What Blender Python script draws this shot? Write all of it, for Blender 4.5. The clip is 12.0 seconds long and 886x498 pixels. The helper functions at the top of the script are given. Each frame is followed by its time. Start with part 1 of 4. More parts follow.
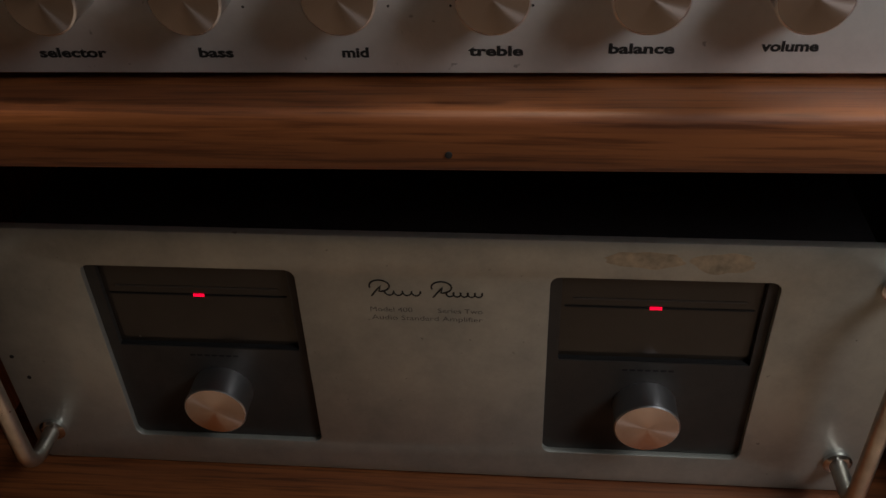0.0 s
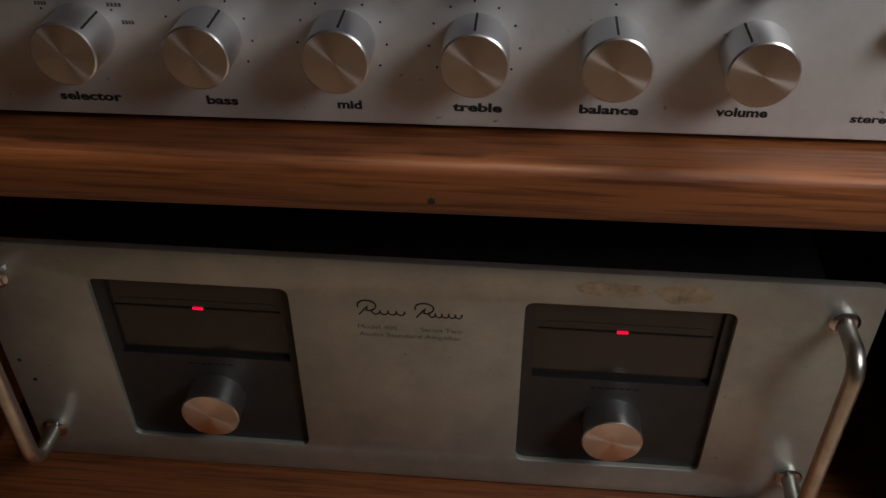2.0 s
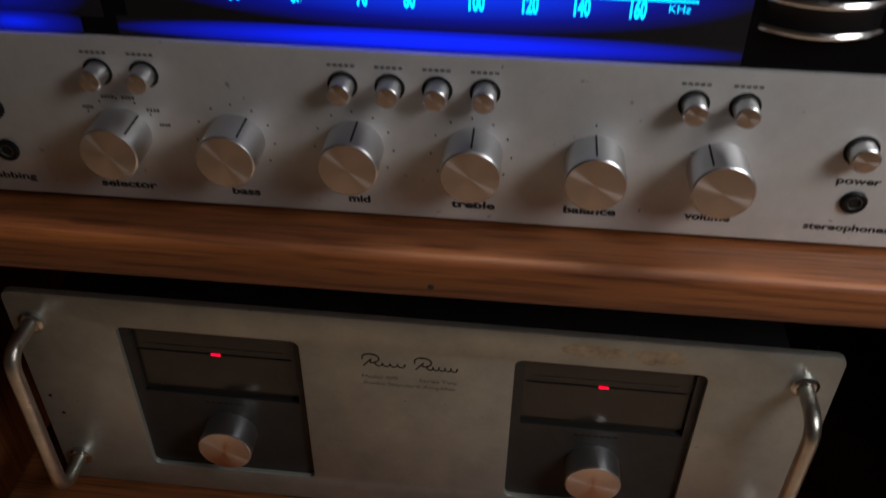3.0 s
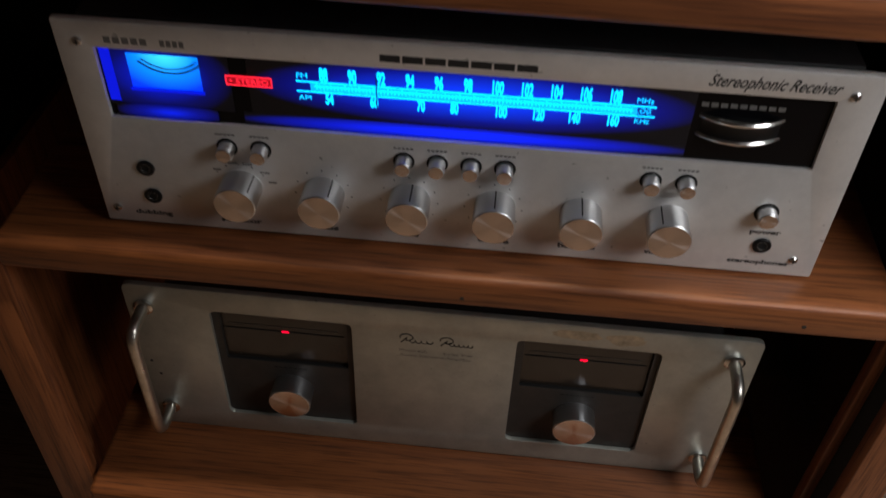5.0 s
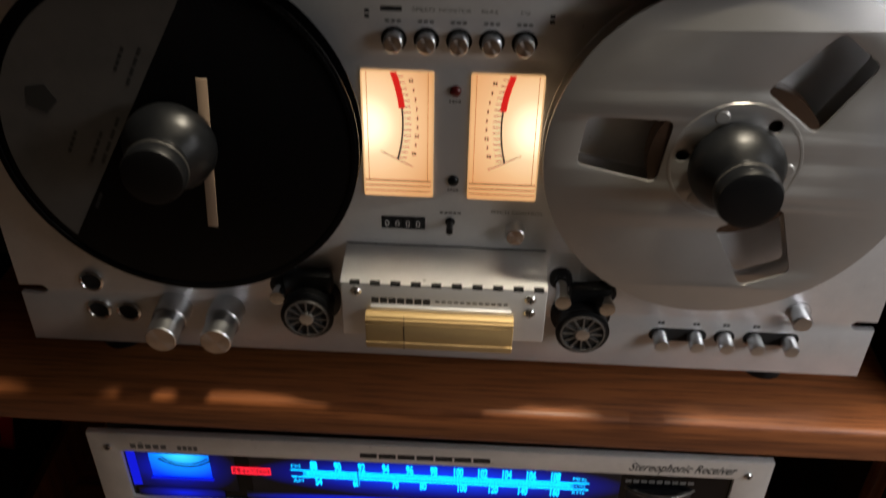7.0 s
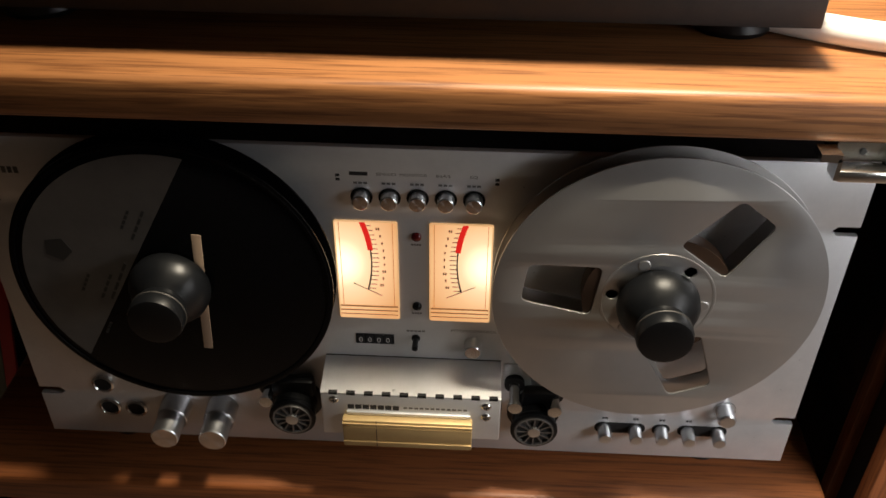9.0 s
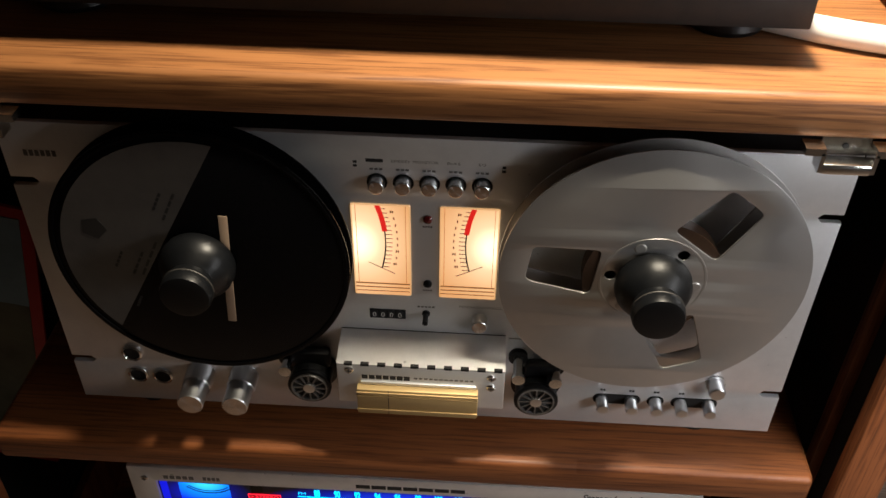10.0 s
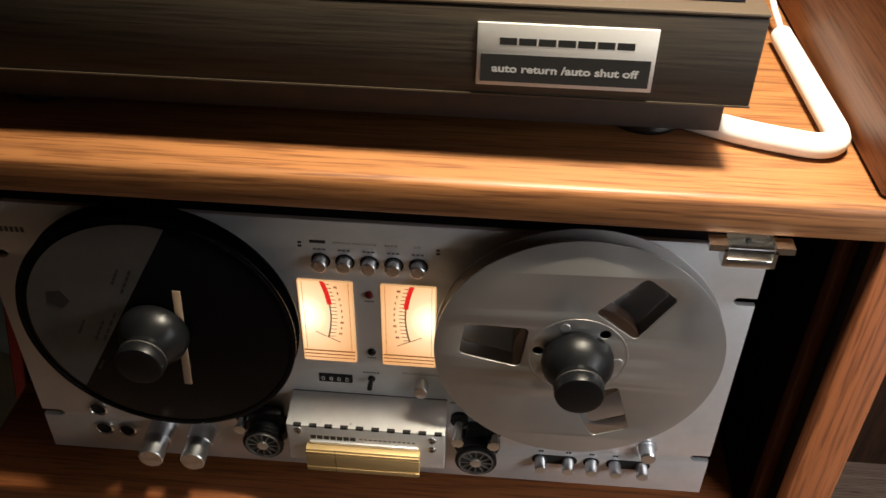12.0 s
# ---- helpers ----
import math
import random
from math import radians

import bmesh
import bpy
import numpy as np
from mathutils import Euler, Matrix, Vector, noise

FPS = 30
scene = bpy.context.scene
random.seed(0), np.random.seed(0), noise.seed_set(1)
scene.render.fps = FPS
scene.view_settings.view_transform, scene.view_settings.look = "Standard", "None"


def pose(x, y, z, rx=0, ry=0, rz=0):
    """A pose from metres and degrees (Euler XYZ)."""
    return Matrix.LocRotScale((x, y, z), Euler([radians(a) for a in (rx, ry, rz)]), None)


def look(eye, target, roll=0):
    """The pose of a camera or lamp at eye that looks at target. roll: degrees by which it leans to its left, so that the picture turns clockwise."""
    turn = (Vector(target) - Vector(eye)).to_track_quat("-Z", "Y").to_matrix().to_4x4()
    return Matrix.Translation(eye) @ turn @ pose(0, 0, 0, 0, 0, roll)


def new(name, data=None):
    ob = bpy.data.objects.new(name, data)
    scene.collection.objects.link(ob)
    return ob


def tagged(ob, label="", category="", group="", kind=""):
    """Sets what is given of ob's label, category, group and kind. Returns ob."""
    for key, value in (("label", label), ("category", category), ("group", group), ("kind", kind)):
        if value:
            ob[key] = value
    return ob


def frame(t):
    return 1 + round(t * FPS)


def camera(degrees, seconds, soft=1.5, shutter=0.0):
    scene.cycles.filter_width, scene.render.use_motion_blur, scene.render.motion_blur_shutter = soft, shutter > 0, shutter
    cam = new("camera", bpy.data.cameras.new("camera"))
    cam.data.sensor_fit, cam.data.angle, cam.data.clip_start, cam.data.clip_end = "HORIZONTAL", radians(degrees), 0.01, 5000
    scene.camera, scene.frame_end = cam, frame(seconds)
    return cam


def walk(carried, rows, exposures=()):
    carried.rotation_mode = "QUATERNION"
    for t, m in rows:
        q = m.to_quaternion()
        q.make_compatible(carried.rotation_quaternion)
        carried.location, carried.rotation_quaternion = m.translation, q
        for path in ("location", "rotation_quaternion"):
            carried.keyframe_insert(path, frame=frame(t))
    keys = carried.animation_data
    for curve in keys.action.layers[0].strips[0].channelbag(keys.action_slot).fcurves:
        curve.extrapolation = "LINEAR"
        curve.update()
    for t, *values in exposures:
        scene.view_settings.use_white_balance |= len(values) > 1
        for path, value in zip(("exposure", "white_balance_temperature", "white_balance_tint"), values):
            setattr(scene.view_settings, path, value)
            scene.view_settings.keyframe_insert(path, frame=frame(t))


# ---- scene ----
cam = camera(52.0, 12.0, 1.5, 0.4)
PATH = [
    (0, (0.0439, -0.3196, 0.4167), (-0.1260, 1.2573, -0.8018), -2.36),
    (0.5, (0.0399, -0.3232, 0.4212), (-0.1250, 1.2501, -0.8025), -1.47),
    (1, (0.0482, -0.3218, 0.4309), (-0.1075, 1.2469, -0.7999), -1.17),
    (1.5, (0.0502, -0.3289, 0.4408), (-0.0946, 1.2390, -0.7924), -0.77),
    (2, (0.0488, -0.3342, 0.4531), (-0.0963, 1.2271, -0.7885), -0.38),
    (2.5, (0.0500, -0.3452, 0.4689), (-0.0994, 1.2043, -0.7867), 0.04),
    (3, (0.0521, -0.3445, 0.5129), (-0.0987, 1.2027, -0.7454), 0.74),
    (3.2, (0.0515, -0.3475, 0.5322), (-0.1058, 1.2004, -0.7245), 0.77),
    (4.8, (0.0394, -0.4194, 0.6341), (-0.0684, 1.0330, -0.7367), 2.09),
    (5, (0.0324, -0.4318, 0.6562), (-0.0715, 1.0157, -0.7201), 2.28),
    (5.5, (0.0275, -0.4333, 0.7119), (-0.0602, 1.0194, -0.6599), 2.09),
    (6, (0.0329, -0.4306, 0.7405), (-0.0384, 1.0644, -0.5861), 2.08),
    (6.5, (0.0352, -0.4154, 0.7990), (-0.0191, 1.1372, -0.4606), 1.70),
    (7, (0.0313, -0.4143, 0.8474), (-0.0324, 1.2118, -0.3153), 1.18),
    (7.5, (0.0351, -0.3991, 0.8854), (-0.0280, 1.2553, -0.2366), 1.08),
    (7.7, (0.0404, -0.3959, 0.8971), (-0.0244, 1.2693, -0.2087), 0.99),
    (9.5, (0.0536, -0.4368, 0.9645), (-0.0190, 1.1368, -0.2678), 0.47),
    (10, (0.0517, -0.4452, 0.9768), (-0.0296, 1.1155, -0.2712), 0.83),
    (10.5, (0.0620, -0.4433, 0.9881), (-0.0167, 1.1157, -0.2621), 1.06),
    (11, (0.0679, -0.4467, 1.0054), (-0.0149, 1.1259, -0.2275), 0.95),
    (11.5, (0.0780, -0.4463, 1.0282), (-0.0307, 1.1292, -0.1990), 0.84),
    (12, (0.0958, -0.4468, 1.0305), (-0.0130, 1.1293, -0.1959), 1.08),
]
walk(cam, [(t, look(eye, target, roll)) for t, eye, target, roll in PATH],
     ((0.0, -0.18), (1.5, 0.0), (5.5, 0.02), (6.5, 0.12), (7.0, -0.06), (7.5, 0.04), (10.0, 0.07), (12.0, 0.16)))


# ---- light ----
world = bpy.data.worlds.new("room_air")
scene.world = world
world.use_nodes = True
world.node_tree.nodes["Background"].inputs[0].default_value = (0.55, 0.62, 0.75, 1)
world.node_tree.nodes["Background"].inputs[1].default_value = 0.04


def area_lamp(name, eye, target, size, power, colour):
    lamp = bpy.data.lights.new(name, "AREA")
    lamp.shape, lamp.size, lamp.energy, lamp.color = "DISK", size, power, colour
    ob = new(name, lamp)
    ob.matrix_world = look(eye, target)
    return ob


area_lamp("hutch_lamp", (0.245, -0.060, 1.297), (0.24, -0.05, 0.727), 0.10, 11.6, (1.0, 0.885, 0.69))
area_lamp("room_lamp", (0.74, -0.44, 0.83), (0.89, -0.02, 0.33), 0.5, 6.3, (0.975, 0.975, 0.99))


# ---- materials ----
def shader(name, colour=(0.5, 0.5, 0.5), rough=0.5, metal=0.0, **more):
    m = bpy.data.materials.new(name)
    m.use_nodes = True
    b = m.node_tree.nodes["Principled BSDF"]
    b.inputs["Base Color"].default_value = (*colour, 1)
    b.inputs["Roughness"].default_value = rough
    b.inputs["Metallic"].default_value = metal
    for key, value in more.items():
        b.inputs[key.replace("_", " ")].default_value = value
    return m, m.node_tree, b


def add(tree, kind, **values):
    n = tree.nodes.new(kind)
    for key, value in values.items():
        n.inputs[key.replace("_", " ")].default_value = value
    return n


def place(tree, scale, turn=(0, 0, 0), source="Object"):
    co = tree.nodes.new("ShaderNodeTexCoord")
    mp = add(tree, "ShaderNodeMapping", Scale=scale, Rotation=turn)
    tree.links.new(co.outputs[source], mp.inputs[0])
    return mp.outputs[0]


def ramp(tree, fac, stops):
    r = tree.nodes.new("ShaderNodeValToRGB")
    while len(r.color_ramp.elements) < len(stops):
        r.color_ramp.elements.new(0.5)
    for e, (at, colour) in zip(r.color_ramp.elements, stops):
        e.position, e.color = at, (*colour, 1)
    tree.links.new(fac, r.inputs[0])
    return r.outputs[0]


def noise_at(tree, vector, scale, detail=4, rough=0.6):
    n = add(tree, "ShaderNodeTexNoise", Scale=scale, Detail=detail, Roughness=rough)
    tree.links.new(vector, n.inputs["Vector"])
    return n.outputs["Fac"]


def mixed(tree, fac, a, b, mode="MIX"):
    n = tree.nodes.new("ShaderNodeMix")
    n.data_type, n.blend_type = "RGBA", mode
    if isinstance(fac, float):
        n.inputs[0].default_value = fac
    else:
        tree.links.new(fac, n.inputs[0])
    for s, v in ((6, a), (7, b)):
        if isinstance(v, tuple):
            n.inputs[s].default_value = (*v, 1)
        else:
            tree.links.new(v, n.inputs[s])
    return n.outputs[2]


def bumped(tree, b, height, strength, distance):
    n = add(tree, "ShaderNodeBump", Strength=strength, Distance=distance)
    tree.links.new(height, n.inputs["Height"])
    tree.links.new(n.outputs[0], b.inputs["Normal"])


def wood(name, light, dark, along, rough=0.47, coat=0.05):
    """Stained oak with long open pores along one axis."""
    m, t, b = shader(name, light, rough, Coat_Weight=coat, Coat_Roughness=0.25)
    fine = tuple(17 if i == along else 480 for i in range(3))
    wide = tuple(2.2 if i == along else 95 for i in range(3))
    pores = noise_at(t, place(t, fine), 1.0, 3, 0.6)
    bands = noise_at(t, place(t, wide), 1.0, 5, 0.62)
    big = noise_at(t, place(t, (5, 5, 5)), 1.0, 2)
    base = ramp(t, bands, [(0.3, dark), (0.52, light), (0.75, tuple(c * 1.18 for c in light))])
    streak = ramp(t, pores, [(0.36, (0.30, 0.22, 0.17)), (0.52, (1, 1, 1))])
    c = mixed(t, 0.68, base, streak, "MULTIPLY")
    c = mixed(t, 0.5, c, ramp(t, big, [(0.3, (0.72, 0.68, 0.64)), (0.65, (1, 1, 1))]), "MULTIPLY")
    t.links.new(c, b.inputs["Base Color"])
    r = ramp(t, bands, [(0.2, (rough + 0.14,) * 3), (0.8, (rough - 0.06,) * 3)])
    t.links.new(r, b.inputs["Roughness"])
    bumped(t, b, pores, 0.25, 0.0006)
    return m


def brushed(name, colour, rough, along=0, stain=0.25, metal=0.85, speck=True):
    """Brushed aluminium: fine lines along one axis, handling marks and dull spots."""
    m, t, b = shader(name, colour, rough, metal)
    lines = noise_at(t, place(t, tuple(12 if i == along else 2600 for i in range(3))), 1.0, 2, 0.7)
    marks = noise_at(t, place(t, (14, 14, 14)), 1.0, 9, 0.72)
    c = mixed(t, stain, colour, ramp(t, marks, [(0.35, tuple(v * 0.6 for v in colour)), (0.6, colour)]))
    if speck:
        dots = noise_at(t, place(t, (230, 230, 230)), 1.0, 2, 0.4)
        c = mixed(t, ramp(t, dots, [(0.74, (0, 0, 0)), (0.78, (0.6, 0.6, 0.6))]), c, tuple(v * 0.3 for v in colour))
    t.links.new(c, b.inputs["Base Color"])
    t.links.new(ramp(t, marks, [(0.3, (rough + 0.1,) * 3), (0.7, (rough - 0.04,) * 3)]), b.inputs["Roughness"])
    bumped(t, b, lines, 0.12, 0.0002)
    return m


def spun(name, colour, rough):
    """Aluminium turned on a lathe."""
    m, t, b = shader(name, colour, rough, 1.0, Anisotropic=0.95)
    tan = t.nodes.new("ShaderNodeTangent")
    tan.direction_type, tan.axis = "RADIAL", "Y"
    t.links.new(tan.outputs[0], b.inputs["Tangent"])
    return m


def glow(name, colour, strength):
    m, t, b = shader(name, (0.01, 0.01, 0.01), 0.4)
    b.inputs["Emission Color"].default_value = (*colour, 1)
    b.inputs["Emission Strength"].default_value = strength
    return m


def point_glow(name, centre, reach, stops, strength, base=(0.5, 0.4, 0.3)):
    """A panel that glows from one point: bulb-lit meters, and painted blue reflections."""
    m, t, b = shader(name, base, 0.5)
    mp = add(t, "ShaderNodeMapping", Location=tuple(-c / r for c, r in zip(centre, reach)), Scale=tuple(1 / r for r in reach))
    co = t.nodes.new("ShaderNodeTexCoord")
    t.links.new(co.outputs["Object"], mp.inputs[0])
    g = t.nodes.new("ShaderNodeTexGradient")
    g.gradient_type = "SPHERICAL"
    t.links.new(mp.outputs[0], g.inputs[0])
    t.links.new(ramp(t, g.outputs["Fac"], stops), b.inputs["Emission Color"])
    b.inputs["Emission Strength"].default_value = strength
    return m


def speckled(name, colour, rough, metal=0.0, amount=0.35, size=40):
    m, t, b = shader(name, colour, rough, metal)
    n = noise_at(t, place(t, (size,) * 3), 1.0, 5)
    t.links.new(mixed(t, amount, colour, ramp(t, n, [(0.3, tuple(v * 0.45 for v in colour)), (0.7, tuple(v * 1.25 for v in colour))])), b.inputs["Base Color"])
    t.links.new(ramp(t, n, [(0.3, (min(1, rough + 0.12),) * 3), (0.7, (max(0.02, rough - 0.08),) * 3)]), b.inputs["Roughness"])
    return m


OAK_L, OAK_D = (0.280, 0.092, 0.028), (0.170, 0.050, 0.015)
OAK_X = wood("oak_along_shelf", OAK_L, OAK_D, 0)
# lighter, yellower copy of the shelf oak, with the warm lamplight in its colour
OAK_TOP = wood("lit_oak_top", (0.33, 0.138, 0.047), (0.205, 0.078, 0.024), 0)
OAK_Z = wood("oak_upright", (0.265, 0.086, 0.029), (0.18, 0.055, 0.018), 2)
OAK_Y = wood("oak_side", (0.27, 0.098, 0.034), (0.19, 0.064, 0.021), 1)
WALNUT = wood("walnut_vinyl", (0.040, 0.030, 0.019), (0.024, 0.018, 0.011), 0, 0.55, 0.02)
SILVER = brushed("brushed_aluminium", (0.82, 0.805, 0.785), 0.42, 0, 0.4, 0.5)
AGED = brushed("aged_aluminium", (0.60, 0.62, 0.565), 0.46, 0, 0.6, 0.75)
DECK = brushed("satin_aluminium", (0.78, 0.78, 0.785), 0.42, 0, 0.3, 0.65)
# warm tint in the colour stands in for the reflected wooden floor
SPUN = spun("spun_aluminium", (0.78, 0.69, 0.65), 0.27)
TURNED = shader("turned_aluminium", (0.74, 0.75, 0.77), 0.33, 1.0)[0]
CHROME = shader("worn_chrome", (0.72, 0.72, 0.71), 0.2, 1.0)[0]
HANDLE = speckled("handle_aluminium", (0.66, 0.62, 0.56), 0.34, 1.0, 0.3, 90)
BLACK = speckled("black_enamel", (0.012, 0.012, 0.013), 0.5, 0, 0.4, 60)
# near black: shade of gaps and insides put into the colour; also print
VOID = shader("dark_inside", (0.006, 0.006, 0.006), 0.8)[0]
PANEL = speckled("grey_anodised_panel", (0.052, 0.048, 0.044), 0.5, 0.3, 0.3, 50)
GLASSY = shader("black_dial_glass", (0.004, 0.004, 0.005), 0.12, 0.0, Specular_IOR_Level=0.2)[0]
SMOKED = speckled("smoked_meter_glass", (0.038, 0.029, 0.022), 0.16, 0, 0.3, 30)
INK = shader("printed_ink", (0.02, 0.02, 0.02), 0.6)[0]
GREY_INK = shader("grey_ink", (0.15, 0.143, 0.135), 0.6)[0]
RUBBER = speckled("black_rubber", (0.005, 0.0055, 0.0065), 0.36, 0, 0.3, 70)
RUBBER.node_tree.nodes["Principled BSDF"].inputs["Specular IOR Level"].default_value = 0.3
VINYL = speckled("black_reel_plastic", (0.0025, 0.0025, 0.003), 0.2, 0, 0.3, 20)
VINYL.node_tree.nodes["Principled BSDF"].inputs["Specular IOR Level"].default_value = 0.09
PAPER = speckled("printed_reel_label", (0.085, 0.078, 0.074), 0.5, 0, 0.35, 45)
TAPE = speckled("brown_tape", (0.055, 0.030, 0.018), 0.3, 0, 0.3, 60)
TAN = shader("tan_leader_tape", (0.42, 0.30, 0.21), 0.45)[0]
REEL = speckled("satin_reel_flange", (0.47, 0.46, 0.45), 0.38, 0.75, 0.12, 25)
CLEAR = shader("clear_plastic", (0.55, 0.55, 0.54), 0.2, 0.2)[0]
GOLD = brushed("gold_toned_metal", (0.58, 0.41, 0.19), 0.5, 0, 0.3, 0.45, False)
WHITE = speckled("white_plastic", (0.80, 0.77, 0.73), 0.38, 0, 0.06, 30)
CYAN = glow("cyan_dial_print", (0.0, 0.50, 1.0), 2.3)
BAND_GLOW = glow("cyan_dial_band", (0.0, 0.42, 1.0), 1.3)
# blue spill round the meter, painted as emission
BLUE = glow("blue_spill_glow", (0.0, 0.008, 0.9), 0.8)
DIM_BLUE = point_glow("dim_blue_dial_light", (0.02, 0.0, 0.3605), (0.125, 0.05, 0.021), [(0.0, (0.0, 0.0, 0.0)), (0.25, (0.0, 0.002, 0.14)), (0.85, (0.0, 0.03, 0.75))], 1.6, (0.006, 0.006, 0.010))
# reflections of the dial and meter light below them, painted as emission
BAND = point_glow("blue_reflection_glow", (0.015, 0.0, 0.3360), (0.13, 0.05, 0.006), [(0.0, (0.0, 0.0, 0.0)), (0.4, (0.0, 0.006, 0.45)), (0.8, (0.0, 0.014, 0.95))], 1.3, (0.01, 0.01, 0.02))
MBAND = point_glow("blue_meter_reflection", (-0.153, 0.0, 0.336), (0.032, 0.05, 0.007), [(0.0, (0.0, 0.0, 0.0)), (0.5, (0.0, 0.004, 0.30)), (0.9, (0.0, 0.015, 0.9))], 0.9, (0.01, 0.01, 0.02))
RED = glow("red_indicator", (1.0, 0.02, 0.045), 1.6)
RED_FIELD = glow("red_lamp_field", (0.62, 0.0, 0.012), 0.55)
RED_LED = glow("red_led", (1.0, 0.0, 0.03), 1.8)
RED_INK = glow("red_meter_print", (0.9, 0.02, 0.015), 0.75)
DARK_LED = shader("unlit_red_lamp", (0.12, 0.008, 0.008), 0.25)[0]
PLASTER = speckled("wall_paint", (0.42, 0.41, 0.40), 0.8, 0, 0.12, 3)
DARK_WALL = wood("dark_brown_wall", (0.075, 0.034, 0.018), (0.045, 0.020, 0.011), 2, 0.5)
FLOOR = wood("floor_boards", (0.48, 0.35, 0.27), (0.37, 0.265, 0.20), 0, 0.4)


# ---- mesh helpers ----
def thing(name, at, label, category, group="", kind=""):
    ob = new(name)
    ob.empty_display_size = 0.02
    ob.matrix_basis = Matrix.Translation(at)
    return tagged(ob, label, category, group, kind)


def finish(name, me, mat, parent, label=""):
    me.materials.append(mat)
    for p in me.polygons:
        p.use_smooth = True
    me.set_sharp_from_angle(angle=radians(32))
    ob = new(name, me)
    if parent:
        ob.parent = parent
        ob.matrix_parent_inverse = parent.matrix_basis.inverted()
    if label:
        ob["label"] = label
    return ob


def part(name, bm, mat, parent, label=""):
    me = bpy.data.meshes.new(name)
    bm.to_mesh(me)
    bm.free()
    return finish(name, me, mat, parent, label)


def box(x0, x1, y0, y1, z0, z1, bevel=0.0, steps=2, bm=None):
    bm = bm or bmesh.new()
    m = Matrix.LocRotScale(((x0 + x1) / 2, (y0 + y1) / 2, (z0 + z1) / 2), None, (x1 - x0, y1 - y0, z1 - z0))
    vs = bmesh.ops.create_cube(bm, size=1, matrix=m)["verts"]
    if bevel:
        es = list({e for v in vs for e in v.link_edges})
        bmesh.ops.bevel(bm, geom=es, offset=bevel, segments=steps, profile=0.5, affect="EDGES", clamp_overlap=True)
    return bm


def lathe(x, y, z, profile, segs=36, axis=(0, -1, 0), bm=None):
    """Turns a profile of (radius, distance along the axis) round the axis."""
    bm = bm or bmesh.new()
    q = Vector((0, 0, 1)).rotation_difference(Vector(axis)).to_matrix()
    o = Vector((x, y, z))
    rings = []
    for r, d in profile:
        if r < 1e-6:
            rings.append([bm.verts.new(o + q @ Vector((0, 0, d)))])
        else:
            rings.append([bm.verts.new(o + q @ Vector((r * math.cos(2 * math.pi * k / segs), r * math.sin(2 * math.pi * k / segs), d))) for k in range(segs)])
    for a, b in zip(rings, rings[1:]):
        for k in range(segs):
            n = (k + 1) % segs
            loop = [a[k % len(a)], a[n % len(a)], b[n % len(b)], b[k % len(b)]]
            loop = [v for i, v in enumerate(loop) if v not in loop[:i]]
            if len(loop) > 2:
                bm.faces.new(loop)
    bmesh.ops.recalc_face_normals(bm, faces=bm.faces)
    return bm


def tube(points, r, segs=14, bm=None):
    bm = bm or bmesh.new()
    ps = [Vector(p) for p in points]
    rings, up = [], None
    for i, p in enumerate(ps):
        d = (ps[min(i + 1, len(ps) - 1)] - ps[max(i - 1, 0)]).normalized()
        up = up or d.orthogonal().normalized()
        up = (up - d * up.dot(d)).normalized()
        side = d.cross(up)
        rings.append([bm.verts.new(p + r * (math.cos(2 * math.pi * k / segs) * up + math.sin(2 * math.pi * k / segs) * side)) for k in range(segs)])
    for a, b in zip(rings, rings[1:]):
        for k in range(segs):
            bm.faces.new((a[k], a[(k + 1) % segs], b[(k + 1) % segs], b[k]))
    bm.faces.new(rings[0]), bm.faces.new(rings[-1])
    bmesh.ops.recalc_face_normals(bm, faces=bm.faces)
    return bm


def bent(corners, radius, steps=8):
    """A polyline with its inner corners rounded."""
    ps = [Vector(c) for c in corners]
    out = [ps[0]]
    for a, b, c in zip(ps, ps[1:], ps[2:]):
        u, v = (a - b).normalized(), (c - b).normalized()
        p, q = b + u * radius, b + v * radius
        for k in range(steps + 1):
            s = k / steps
            out.append(p * (1 - s) ** 2 + b * 2 * s * (1 - s) + q * s * s)
    return out + [ps[-1]]


def rounded(x0, x1, z0, z1, r, steps=6):
    pts = []
    for cx, cz, a0 in ((x1 - r, z1 - r, 0), (x0 + r, z1 - r, 90), (x0 + r, z0 + r, 180), (x1 - r, z0 + r, 270)):
        for k in range(steps + 1):
            a = radians(a0 + 90 * k / steps)
            pts.append((cx + r * math.cos(a), cz + r * math.sin(a)))
    return pts


def disc(x, z, r, n=40):
    return [(x + r * math.cos(2 * math.pi * k / n), z + r * math.sin(2 * math.pi * k / n)) for k in range(n)]


def outline_mesh(name, outlines, y_front, depth, bevel=0.0):
    """A plate that stands upright with its front at y_front; inner outlines become holes."""
    cu = bpy.data.curves.new(name, "CURVE")
    cu.dimensions, cu.fill_mode, cu.extrude, cu.bevel_depth, cu.bevel_resolution = "2D", "BOTH", depth / 2 - bevel, bevel, 1
    cu.offset = -bevel
    for pts in outlines:
        s = cu.splines.new("POLY")
        s.points.add(len(pts) - 1)
        for p, (x, z) in zip(s.points, pts):
            p.co = (x, z, 0, 1)
        s.use_cyclic_u = True
    ob = bpy.data.objects.new(name, cu)
    me = bpy.data.meshes.new_from_object(ob)
    bpy.data.objects.remove(ob)
    bpy.data.curves.remove(cu)
    me.transform(Matrix.Translation((0, y_front + depth / 2, 0)) @ pose(0, 0, 0, 90))
    me.materials.clear()
    bm = bmesh.new()
    bm.from_mesh(me)
    bmesh.ops.remove_doubles(bm, verts=bm.verts, dist=0.00002)
    bm.to_mesh(me)
    bm.free()
    return me


